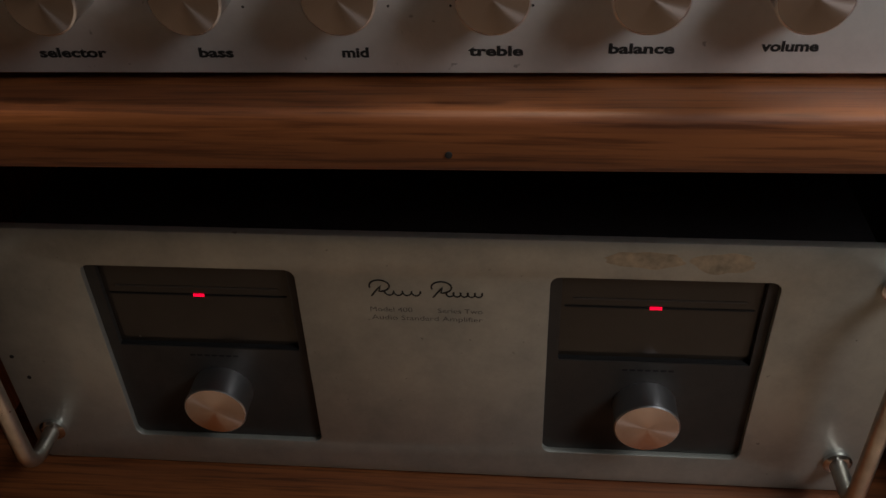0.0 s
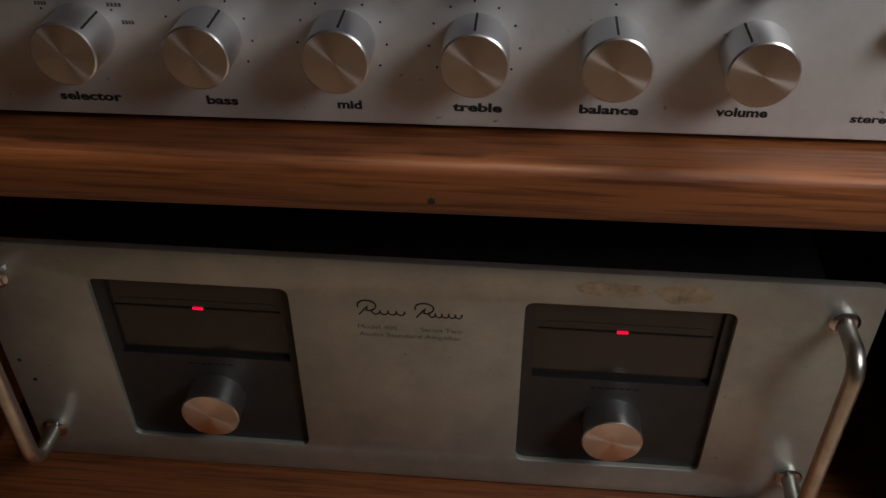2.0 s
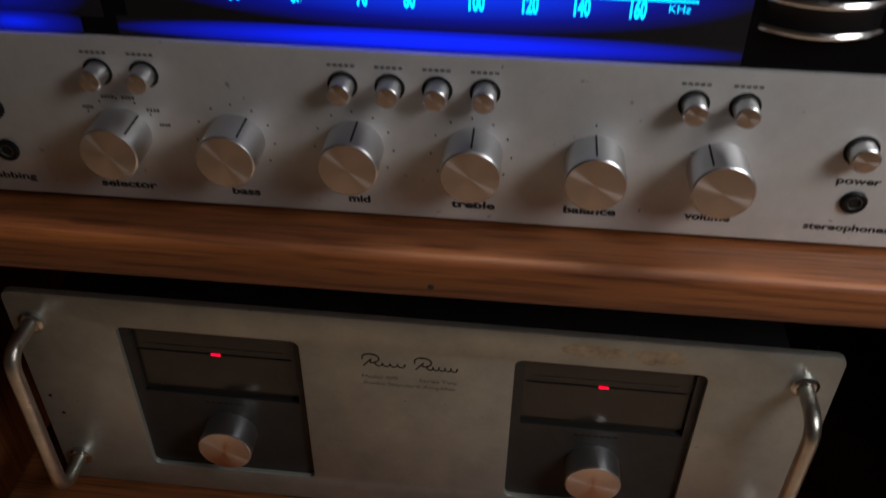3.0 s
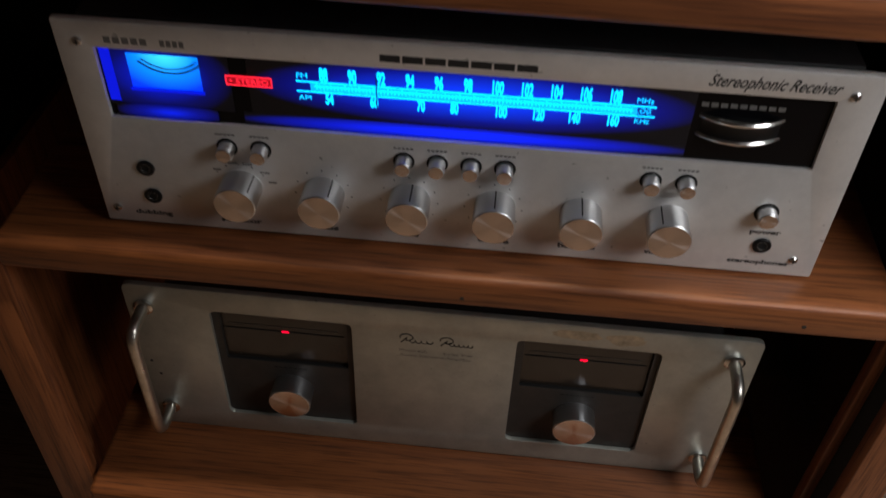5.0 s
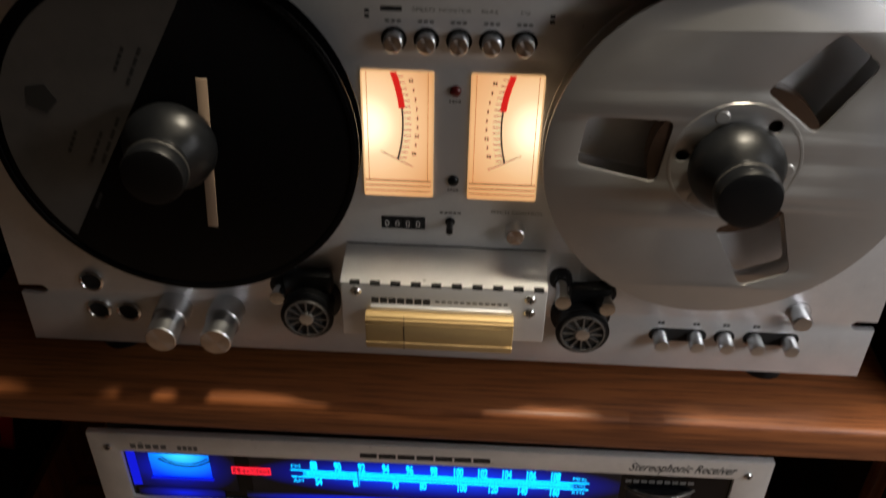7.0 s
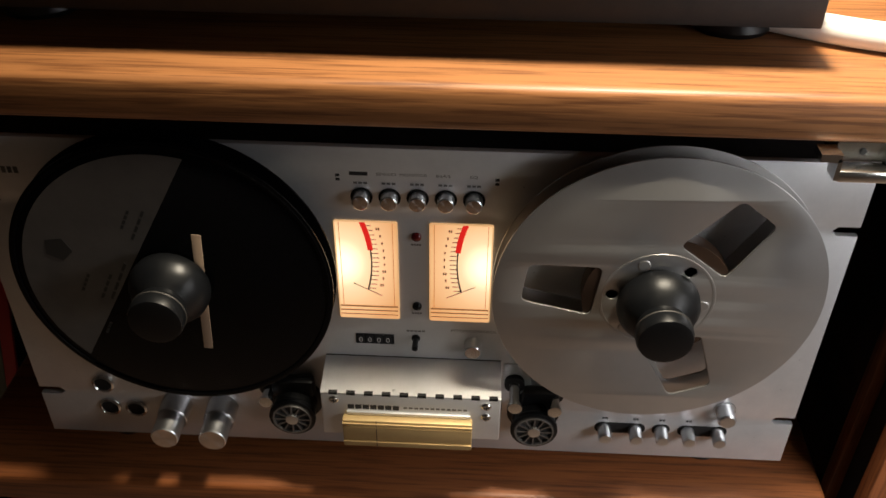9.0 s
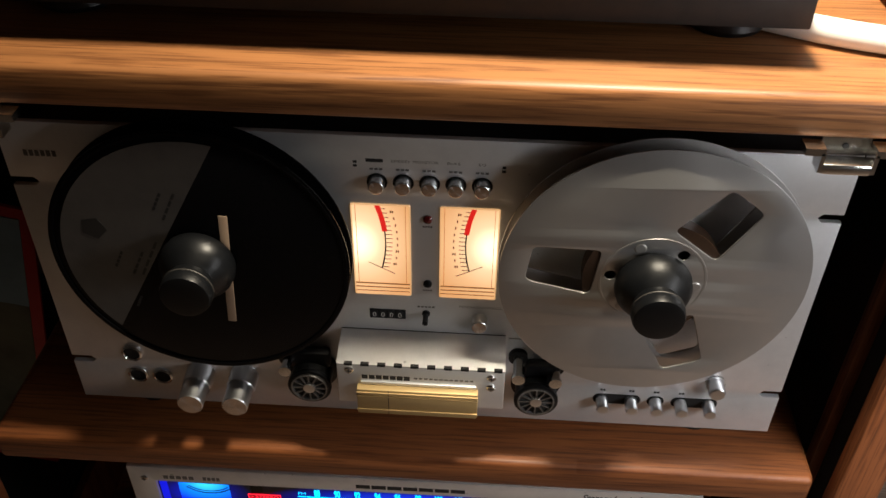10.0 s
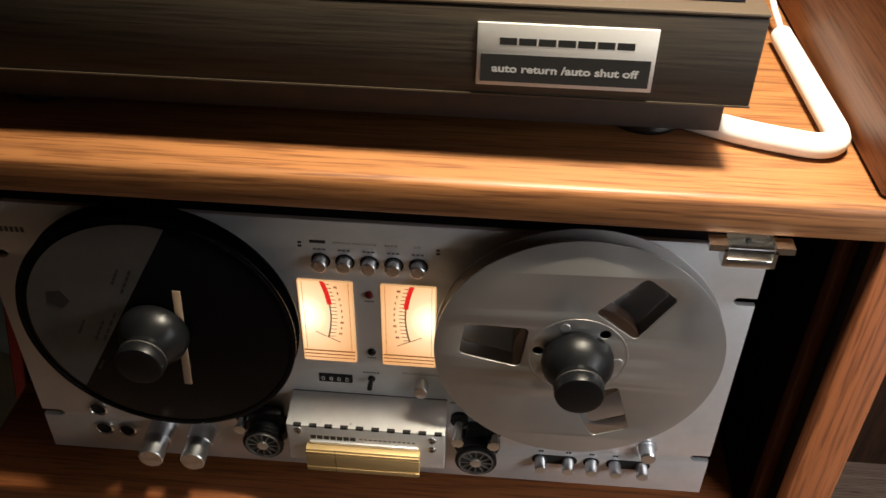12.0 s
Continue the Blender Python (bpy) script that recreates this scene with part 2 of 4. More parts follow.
def plate(name, outlines, y_front, depth, mat, parent, label="", bevel=0.0):
    return finish(name, outline_mesh(name, outlines, y_front, depth, bevel), mat, parent, label)


def words(name, text, x, z, y, height, mat, parent, width=0.0, bold=0.0, shear=0.0, depth=0.00012, label=""):
    """Raised printing centred on x with its base line at z; width stretches it."""
    cu = bpy.data.curves.new(name, "FONT")
    cu.body, cu.size, cu.align_x, cu.extrude, cu.shear, cu.offset = text, 1.0, "CENTER", 0.0, shear, bold
    cu.resolution_u = 3
    ob = bpy.data.objects.new(name, cu)
    me = bpy.data.meshes.new_from_object(ob)
    bpy.data.objects.remove(ob)
    bpy.data.curves.remove(cu)
    me.materials.clear()
    wide = max(v.co.x for v in me.vertices) - min(v.co.x for v in me.vertices)
    sz = height / 0.73
    sx = width / wide if width else sz
    me.transform(Matrix.Translation((x, y - depth, z)) @ pose(0, 0, 0, 90) @ Matrix.Diagonal((sx, sz, 1, 1)))
    return finish(name, me, mat, parent, label)


def bars(name, x0, x1, z0, z1, y, mat, parent, pieces=1, gap=0.25, label=""):
    """Plain bars in place of small print."""
    bm = bmesh.new()
    w = (x1 - x0) / pieces
    for i in range(pieces):
        box(x0 + w * i, x0 + w * (i + 1 - gap), y - 0.00012, y + 0.0001, z0, z1, bm=bm)
    return part(name, bm, mat, parent, label)


# ---- room ----
def slab(name, x0, x1, y0, y1, z0, z1, mat, label):
    return tagged(part(name, box(x0, x1, y0, y1, z0, z1), mat, None), label, name.split("_")[0], kind="structure")


FZ = -0.36
slab("floor", -2.6, 2.6, -3.1, 0.88, FZ - 0.1, FZ, FLOOR, "light wooden floor of the room")
slab("ceiling", -2.6, 2.6, -3.1, 0.88, 2.15, 2.25, PLASTER, "plain painted ceiling of the room")
slab("wall_north", -2.6, 2.6, 0.75, 0.88, FZ, 2.15, DARK_WALL, "dark brown wall with upright grain behind the cabinet")
slab("wall_south", -2.6, 2.6, -3.1, -3.0, FZ, 2.15, PLASTER, "plain beige painted wall across the room")
slab("wall_east", 2.5, 2.6, -3.0, 0.75, FZ, 2.15, PLASTER, "plain beige painted side wall")
slab("wall_west", -2.6, -2.5, -3.0, 0.75, FZ, 2.15, PLASTER, "plain beige painted side wall")

# ---- cabinet ----
SF = -0.0425   # front of the shelves
cab = thing("stereo_cabinet", (0, 0.2, FZ), "open oak stereo cabinet with rounded shelves holding hi-fi units", "cabinet")
top = part("top_board", box(-0.42, 0.345, SF, 0.44, 0.7365, 0.7610, 0.0050, 3), OAK_TOP, cab, "oak top board with rounded front edge, warm lamplight painted into its colour")
shelf_1 = part("shelf", box(-0.290, 0.289, SF, 0.42, 0.4405, 0.4665, 0.0045, 3), OAK_X, cab)
bm = box(-0.283, 0.281, SF, 0.42, 0.2375, 0.2622, 0.0045, 3)
bmesh.ops.rotate(bm, cent=(0.10, 0, 0.2622), matrix=Matrix.Rotation(radians(-0.55), 3, "Y"), verts=bm.verts)
shelf_2 = part("shelf", bm, OAK_X, cab)
part("dull_patch", box(0.1225, 0.1495, SF - 0.00015, SF + 0.010, 0.4560, 0.46665, 0.0044, 3), wood("dull_oak", OAK_L, OAK_D, 0, 0.72, 0.0), shelf_1, "duller, rougher patch on the edge")
shelf_3 = part("shelf", box(-0.283, 0.283, SF - 0.01, 0.42, -0.040, -0.0165, 0.005, 3), OAK_X, cab)
for sh, x, z in ((shelf_2, 0.0175, 0.2452), (shelf_2, 0.2265, 0.2478)):
    part("nail_head", lathe(x, SF, z, [(0.0014, -0.0005), (0.0014, 0.0004), (0, 0.0006)], 10), INK, sh)
part("post", box(0.306, 0.3365, -0.0420, -0.027, FZ, 0.7363, 0.003), OAK_Z, cab)
# solid near-black bar stands in for the shade in the groove
part("groove", box(0.314, 0.330, -0.027, 0.020, FZ, 0.7363), VOID, cab, "near-black bar painting the shade in the groove along the post")
part("inner_strip", box(0.3045, 0.3138, 0.000, 0.012, FZ, 0.7363, 0.002), OAK_Z, cab)
part("side_panel", box(0.315, 0.321, 0.024, 0.385, FZ, 0.7363), SMOKED, cab, "dark smoked side panel")
part("rear_post", box(0.303, 0.3365, 0.385, 0.43, FZ, 0.7363, 0.004), OAK_Z, cab)
part("rear_post", box(-0.385, -0.350, 0.385, 0.43, FZ, 0.7363, 0.004), OAK_Z, cab)
# back and far side take the near-black as painted shade
part("back_panel", box(-0.700, 0.3365, 0.43, 0.438, FZ, 0.7363), VOID, cab, "back panel coloured near-black for the unlit inside")
part("far_side_panel", box(-0.706, -0.700, -0.01, 0.385, FZ, 0.7363), VOID, cab, "side panel coloured near-black for the unlit bay")
part("post", box(-0.3240, -0.2860, -0.036, -0.022, FZ, 0.2340, 0.003), OAK_Z, cab)
part("post", box(-0.3480, -0.3140, -0.036, -0.022, 0.2342, 0.7363, 0.003), OAK_Z, cab)
part("inner_strip", box(-0.3105, -0.3035, -0.002, 0.006, FZ, 0.2340, 0.002), OAK_Z, cab)
# another solid bar painted as groove shade
part("groove", box(-0.321, -0.311, -0.022, 0.014, FZ, 0.2340), VOID, cab, "near-black bar painting the shade in the groove behind the post")
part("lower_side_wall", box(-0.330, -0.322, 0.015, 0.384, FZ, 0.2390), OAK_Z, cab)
# shelf colour holds the darkness of the unlit bay
part("side_shelf", box(-0.699, -0.332, 0.04, 0.38, 0.228, 0.248), VOID, cab, "shelf beside the bay, coloured near-black for the shade there")
part("upper_side_board", box(0.2975, 0.340, -0.036, 0.44, 0.7617, 1.18, 0.004), OAK_Y, cab, "oak side board rising above the top")


def door_catch(cx):
    """A sprung metal catch under the top board."""
    c = part("door_catch", box(cx - 0.013, cx + 0.013, -0.048, -0.038, 0.7190, 0.7255, 0.0015), CHROME, cab, "shiny metal door catch")
    for s in (-1, 1):
        pts = [(cx + s * 0.013, -0.038, 0.7210), (cx + s * 0.0135, -0.038, 0.7310), (cx + s * 0.022, -0.038, 0.7335)]
        bm = bmesh.new()
        for a, b in zip(pts, pts[1:]):
            lo, hi = [min(a[i], b[i]) for i in (0, 2)], [max(a[i], b[i]) for i in (0, 2)]
            box(lo[0] - 0.0008, hi[0] + 0.0008, -0.048, -0.038, lo[1] - 0.0008, hi[1] + 0.0008, bm=bm)
        part("spring_wing", bm, CHROME, c)
    part("bracket", box(cx - 0.0125, cx + 0.0125, -0.038, -0.026, 0.7256, 0.7358), CHROME, c)
    part("rivet", lathe(cx, -0.038, 0.7310, [(0.0018, 0), (0.0016, 0.0008), (0, 0.001)], 12), INK, c)


door_catch(0.2355)
door_catch(-0.217)


# ---- shared controls ----
def knob(parent, x, z, y, r, length, angle=None, name="knob", skirt=0.0):
    """A turned aluminium knob with a spun face and an engraved line."""
    prof = [(r * 0.98, -0.001), (r * 0.98, length - 0.0025), (r, length - 0.0024), (r, length - 0.0006), (r - 0.0007, length)]
    k = part(name, lathe(x, y, z, prof, 44), TURNED, parent)
    part("knob_face", lathe(x, y, z, [(r - 0.0007, length), (0, length + 0.0002)], 44), SPUN, k, "spun aluminium face")
    if angle is not None:
        a = radians(angle)
        bm = box(-0.00045, 0.00045, y - length + 0.0026, y - 0.0005, r * 0.975, r * 0.99)
        bmesh.ops.transform(bm, matrix=Matrix.Translation((x, 0, z)) @ Matrix.Rotation(a, 4, "Y"), verts=bm.verts)
        part("pointer_line", bm, INK, k, "black engraved pointer line")
    return k


def button(parent, x, z, y, r, length, name="push_button"):
    k = part(name, lathe(x, y, z, [(r, 0), (r, length - 0.0005), (r - 0.0006, length)], 28), TURNED, parent)
    part("button_face", lathe(x, y, z, [(r - 0.0006, length), (0, length + 0.0002)], 28), SPUN, k)
    part("button_well", lathe(x, y, z, [(r + 0.0014, 0.0003), (r, 0.0003)], 28), VOID, k, "black ring round the button")
    return k


def screw(parent, x, z, y, r=0.0028):
    s = part("screw", lathe(x, y, z, [(r, 0), (r, 0.0006), (r * 0.7, 0.0014), (0, 0.0017)], 20), CHROME, parent)
    bm = box(x - r * 0.6, x + r * 0.6, y - 0.0019, y - 0.0014, z - 0.0003, z + 0.0003)
    box(x - 0.0003, x + 0.0003, y - 0.00192, y - 0.0014, z - r * 0.6, z + r * 0.6, bm=bm)
    part("screw_slot", bm, VOID, s)


def jack(parent, x, z, y, r):
    j = part("jack_socket", lathe(x, y, z, [(r, 0), (r, 0.0012), (r * 0.85, 0.0018), (r * 0.62, 0.0016), (r * 0.55, 0.0004)], 26), RUBBER, parent)
    part("jack_ring", lathe(x, y, z, [(r * 0.62, 0.0017), (r * 0.5, 0.0019), (r * 0.42, 0.0012)], 24), PANEL, j)
    part("jack_hole", lathe(x, y, z, [(r * 0.42, 0.0012), (0, 0.0011)], 20), VOID, j)


# ---- receiver ----
MY = 0.003
rec = thing("stereo_receiver", (0.0105, 0.15, 0.25), "vintage silver stereo receiver with glowing blue tuning dial", "receiver")
part("case", box(-0.203, 0.224, MY + 0.017, 0.33, 0.258, 0.388, 0.002), BLACK, rec, "black case")
for x in (-0.17, 0.19):
    for y in (0.04, 0.29):
        part("foot", lathe(x, y, 0.2478, [(0.014, 0), (0.013, 0.0108), (0, 0.0108)], 20, (0, 0, 1)), RUBBER, rec)
plate("faceplate", [rounded(-0.2085, 0.2310, 0.2512, 0.3930, 0.001, 2), rounded(-0.188, 0.2085, 0.3315, 0.3765, 0.0006, 2)], MY, 0.005, SILVER, rec, "brushed aluminium front plate", 0.0006)
win = part("dial_panel", box(-0.1885, 0.2085, MY + 0.0026, MY + 0.0048, 0.3285, 0.3770), GLASSY, rec, "black dial panel behind the window")
DY = MY + 0.0024
part("dial_backlight", box(-0.105, 0.138, DY - 0.0001, DY + 0.001, 0.3395, 0.3762), DIM_BLUE, win, "dim blue backlight")
bm = bmesh.new()
for x0, x1, z in ((-0.078, 0.118, 0.3635), (-0.078, 0.118, 0.3572)):
    box(x0, x1, DY - 0.0005, DY, z - 0.0004, z + 0.0004, bm=bm)
box(-0.068, 0.106, DY - 0.0005, DY, 0.3606, 0.3614, bm=bm)
for i in range(88):
    x = -0.067 + i * 0.00197
    box(x, x + 0.0009, DY - 0.0005, DY, 0.3590, 0.3618 if i % 4 else 0.3626, bm=bm)
part("dial_scale", bm, CYAN, win, "glowing cyan tuning scale lines")
part("dial_band", box(-0.070, 0.108, DY - 0.0003, DY - 0.0001, 0.3578, 0.3630), BAND_GLOW, win, "bright cyan band between the scale lines")
for i, s in enumerate(("88", "90", "92", "94", "96", "98", "100", "102", "104", "106", "108")):
    words("dial_number", s, -0.0625 + i * 0.0158, 0.3645, DY, 0.0082, CYAN, win, 0.0048 if i < 6 else 0.0062, 0.05)
for x, s in zip((-0.060, -0.035, -0.009, 0.0095, 0.035, 0.0555, 0.075, 0.096), ("54", "60", "70", "80", "100", "120", "140", "160")):
    words("dial_number", s, x, 0.3498, DY, 0.0072, CYAN, win, 0.0046 if len(s) < 3 else 0.0062, 0.05)
for s, x, z, w in (("FM", -0.0745, 0.3655, 0.006), ("AM", -0.0735, 0.3515, 0.007), ("MHz", 0.1115, 0.3655, 0.009), ("LOG", 0.1115, 0.3590, 0.008), ("KHz", 0.1115, 0.3525, 0.008)):
    words("dial_text", s, x, z, DY, 0.0034, CYAN, win, w)
part("tuning_needle", box(-0.0336, -0.0330, DY - 0.0016, DY - 0.0008, 0.3500, 0.3705), shader("needle_red", (0.02, 0.05, 0.2), 0.4)[0], win)
# no lamps here: reflected and spilled blue light painted as glowing strips
part("painted_reflection", box(-0.110, 0.138, DY - 0.0002, DY, 0.3318, 0.3404), BAND, win, "dial light's blue reflection under the scale, painted as a glowing strip")
part("painted_reflection", box(-0.184, -0.125, DY - 0.0007, DY - 0.0004, 0.3318, 0.3404), MBAND, win, "blue reflection under the meter, painted as a glowing strip")
part("painted_reflection", box(-0.1865, -0.1805, DY - 0.0005, DY, 0.342, 0.3755), BLUE, win, "blue light spill beside the meter, painted as a glowing strip")
met = part("signal_meter", box(-0.1715, -0.1315, DY - 0.0006, DY, 0.3520, 0.3735), point_glow("meter_blue", (-0.150, MY + 0.012, 0.374), (0.032, 0.05, 0.024), [(0.0, (0.0, 0.03, 0.9)), (0.45, (0.0, 0.22, 1.0)), (1.0, (0.06, 0.85, 1.0))], 1.45, (0.01, 0.02, 0.05)), win, "glowing light-blue signal meter")
# frame and base emit as well, painting the blue spill round the meter
part("meter_frame", box(-0.1725, -0.1305, DY - 0.002, DY, 0.3505, 0.3518), BLUE, met)
part("meter_base", box(-0.187, -0.115, DY - 0.0003, DY, 0.3395, 0.3760), point_glow("deep_blue", (-0.155, 0.0, 0.360), (0.042, 0.05, 0.026), [(0.0, (0.0, 0.0, 0.0)), (0.3, (0.0, 0.002, 0.12)), (0.9, (0.0, 0.012, 0.8))], 0.9, (0.01, 0.01, 0.02)), met)
bm = bmesh.new()
for k in range(21):
    a = radians(-130 + 4 * k)
    for rr, hh in ((0.026, 0.0005), (0.0235, 0.0003)):
        x, z = -0.148 + rr * math.cos(a), 0.3885 + rr * math.sin(a)
        box(x - 0.001, x + 0.001, DY - 0.0009, DY - 0.0006, z - hh, z + hh, bm=bm)
part("meter_scale", bm, INK, met)
part("stereo_lamp_frame", box(-0.1175, -0.0915, DY - 0.0004, DY, 0.3578, 0.3640), RED_FIELD, win)
bm = bmesh.new()
for x0, x1, z0, z1 in ((-0.1175, -0.0915, 0.3634, 0.3640), (-0.1175, -0.0915, 0.3578, 0.3584), (-0.1175, -0.1169, 0.3578, 0.3640), (-0.0921, -0.0915, 0.3578, 0.3640)):
    box(x0, x1, DY - 0.0008, DY - 0.0004, z0, z1, bm=bm)
part("stereo_lamp_border", bm, RED, win)
words("stereo_lamp_text", "STEREO", -0.1025, 0.3595, DY - 0.0004, 0.0030, RED, win, 0.0185, 0.02, 0, 0.0003, "red glowing stereo lamp text")
words("stereo_lamp_text", "+", -0.1145, 0.3597, DY - 0.0004, 0.0024, RED, win, 0.0028, 0.02, 0, 0.0003)
# the flywheel that tunes the dial lies flat behind a cut in the glass
wheel = part("tuning_wheel", lathe(0.164, MY + 0.030, 0.3475, [(0, 0), (0.0335, 0), (0.035, 0.001), (0.0345, 0.003), (0.0345, 0.0095), (0.035, 0.0115), (0.0335, 0.013), (0, 0.013)], 64, (0, 0, 1)), RUBBER, rec, "black tuning flywheel with bright rims")
for z in (0.3475, 0.3592):
    part("wheel_rim", lathe(0.164, MY + 0.030, z, [(0.0335, 0), (0.0354, 0.0004), (0.0358, 0.0014), (0.0350, 0.0026), (0.0335, 0.0028)], 64, (0, 0, 1)), CHROME, wheel, "bright metal rim")
bars("wheel_label", 0.141, 0.186, 0.3665, 0.3690, DY, GREY_INK, win, 9)
bars("maker_logo", -0.031, 0.054, 0.3808, 0.3850, MY, INK, rec, 7, 0.10, "bold black wordmark drawn as plain shapes")
words("script_text", "Stereophonic Receiver", 0.174, 0.3808, MY, 0.0075, INK, rec, 0.068, 0.012, 0.5)
bars("model_script", -0.181, -0.156, 0.3800, 0.3840, MY, GREY_INK, rec, 5)
bars("model_script", -0.150, -0.136, 0.3800, 0.3840, MY, GREY_INK, rec, 4)
for x, z in ((-0.196, 0.380), (0.2165, 0.3800), (-0.2005, 0.2620), (0.2175, 0.2640)):
    screw(rec, x, z, MY)
for x, a, s in ((-0.1175, 42, "selector"), (-0.0670, 28, "bass"), (-0.0150, 8, "mid"), (0.0360, 0, "treble"), (0.0870, -3, "balance"), (0.1378, -26, "volume")):
    knob(rec, x, 0.2868, MY, 0.0128, 0.0190, a, "control_knob")
    words("control_label", s, x - (0.004 if s == "selector" else -0.0005), 0.2577 + max(0.0, x) * 0.016, MY, 0.0038, INK, rec, 0.0042 * len(s) * 0.78, 0.04)
for cx, n, step in ((-0.0675, 9, 31), (-0.0155, 9, 31), (0.0350, 9, 31), (-0.1175, 5, 27), (0.0860, 1, 0)):
    for k in range(n):
        a = radians(90 - (k - n // 2) * step)
        part("scale_dot", lathe(cx + 0.0172 * math.cos(a), MY, 0.2865 + 0.0172 * math.sin(a), [(0.0005, 0), (0.0005, 0.0001), (0, 0.0001)], 8), INK, rec)
for x, z, w in ((-0.131, 0.298, 0.005), (-0.121, 0.3035, 0.006), (-0.112, 0.3035, 0.006), (-0.102, 0.298, 0.006), (-0.098, 0.291, 0.005)):
    bars("selector_print", x - w / 2, x + w / 2, z, z + 0.0015, MY, GREY_INK, rec, 4)
for x in (-0.1225, -0.1025, -0.0185, 0.0010, 0.0205, 0.0400, 0.1230, 0.1430):
    button(rec, x, 0.3160, MY, 0.0049, 0.0095)
    bars("button_print", x - 0.006, x + 0.006, 0.3242, 0.3254, MY, GREY_INK, rec, 5)
button(rec, 0.1925, 0.2990, MY, 0.0057, 0.0085, "power_button")
words("power_label", "power", 0.1955, 0.2830, MY, 0.0034, INK, rec, 0.018, 0.03)
jack(rec, 0.1962, 0.2742, MY, 0.0055)
words("phones_label", "stereophones", 0.1970, 0.2590, MY, 0.0034, INK, rec, 0.036, 0.03)
jack(rec, -0.1755, 0.2955, MY, 0.0055)
jack(rec, -0.1750, 0.2740, MY, 0.0055)
words("dubbing_label", "dubbing", -0.1775, 0.2585, MY, 0.0034, INK, rec, 0.024, 0.03)

# ---- power amplifier ----
AY = 0.022
amp = thing("power_amplifier", (0, 0.17, -0.0165), "aged silver power amplifier with two meter windows and bar handles", "amplifier")
part("case", box(-0.215, 0.212, AY + 0.010, 0.30, -0.009, 0.152, 0.002), BLACK, amp, "black case")
part("foot", box(-0.2, -0.17, 0.05, 0.08, -0.0162, -0.009), RUBBER, amp)
part("foot", box(0.17, 0.2, 0.05, 0.08, -0.0162, -0.009), RUBBER, amp)
part("foot", box(-0.2, -0.17, 0.25, 0.28, -0.0162, -0.009), RUBBER, amp)
part("foot", box(0.17, 0.2, 0.25, 0.28, -0.0162, -0.009), RUBBER, amp)
WL, WR = (-0.1785, -0.0680, 0.0090, 0.1368), (0.0588, 0.1680, 0.0090, 0.1368)
plate("faceplate", [rounded(-0.2435, 0.2385, -0.0140, 0.1592, 0.006), rounded(*WL, 0.005), rounded(*WR, 0.005)], AY, 0.005, AGED, amp, "stained champagne-silver front plate", 0.0006)
for (x0, x1, z0, z1), led, kx in ((WL, -0.1225, -0.1205), (WR, 0.112, 0.1125)):
    p = plate("meter_panel", [rounded(x0 - 0.002, x1 + 0.002, z0 - 0.002, z1 + 0.002, 0.004), rounded(x0 + 0.006, x1 - 0.005, 0.0785, z1 - 0.002, 0.001, 2)], AY + 0.0035, 0.003, PANEL, amp, "grey anodised meter panel")
    g = part("meter_glass", box(x0 + 0.005, x1 - 0.004, AY + 0.0070, AY + 0.009, 0.0775, z1 + 0.001), SMOKED, p, "smoked meter glass, unlit")
    part("meter_lip", box(x0 + 0.006, x1 - 0.005, AY + 0.0042, AY + 0.0069, 0.0770, 0.0792), VOID, p)
    part("meter_line", box(x0 + 0.008, x1 - 0.008, AY + 0.0064, AY + 0.0069, 0.1130, 0.1138), VOID, g)
    part("meter_led", box(led - 0.0030, led + 0.0030, AY + 0.0062, AY + 0.0068, 0.1125, 0.1143, 0.0003), RED_LED, g, "small glowing red led")
    bars("meter_scale", x0 + 0.012, x1 - 0.012, 0.1178, 0.1190, AY + 0.0068, shader("dim_scale", (0.055, 0.046, 0.038), 0.6)[0], g, 1, 0.0)
    knob(p, kx, 0.0472, AY + 0.004, 0.0172, 0.0180, None, "level_knob")
    bars("knob_print", kx - 0.014, kx + 0.014, 0.0722, 0.0734, AY + 0.0035, VOID, p, 7, 0.3)
# flowing wordmark as plain strokes
bm = bmesh.new()
for x0, x1, n in ((-0.030, -0.004, 4.5), (0.001, 0.0265, 5.5)):
    big = [(x0 + 0.0045 + 0.0050 * math.cos(a), 0.1288 + 0.0036 * math.sin(a)) for a in [radians(200 - 14 * k) for k in range(22)]]
    big += [(x0 + 0.0050 - 0.0016 * k, 0.1288 - 0.0022 * k) for k in range(4)]
    tube([(x, AY - 0.0001, z) for x, z in big], 0.00045, 6, bm)
    low = [(x0 + 0.006 + (x1 - x0 - 0.006) * k / 60 + 0.0009 * math.cos(2 * math.pi * n * k / 60), 0.1243 + 0.0014 * math.sin(2 * math.pi * n * k / 60)) for k in range(61)]
    tube([(x, AY - 0.0001, z) for x, z in low], 0.0004, 6, bm)
part("maker_script", bm, INK, amp, "black flowing script drawn as plain strokes")
words("amp_print", "Model 400", -0.0205, 0.1120, AY, 0.0032, GREY_INK, amp, 0.0215)
words("amp_print", "Series Two", 0.0145, 0.1120, AY, 0.0032, GREY_INK, amp, 0.0225)
words("amp_print", "Audio Standard Amplifier", -0.0025, 0.1065, AY, 0.0032, GREY_INK, amp, 0.0565)
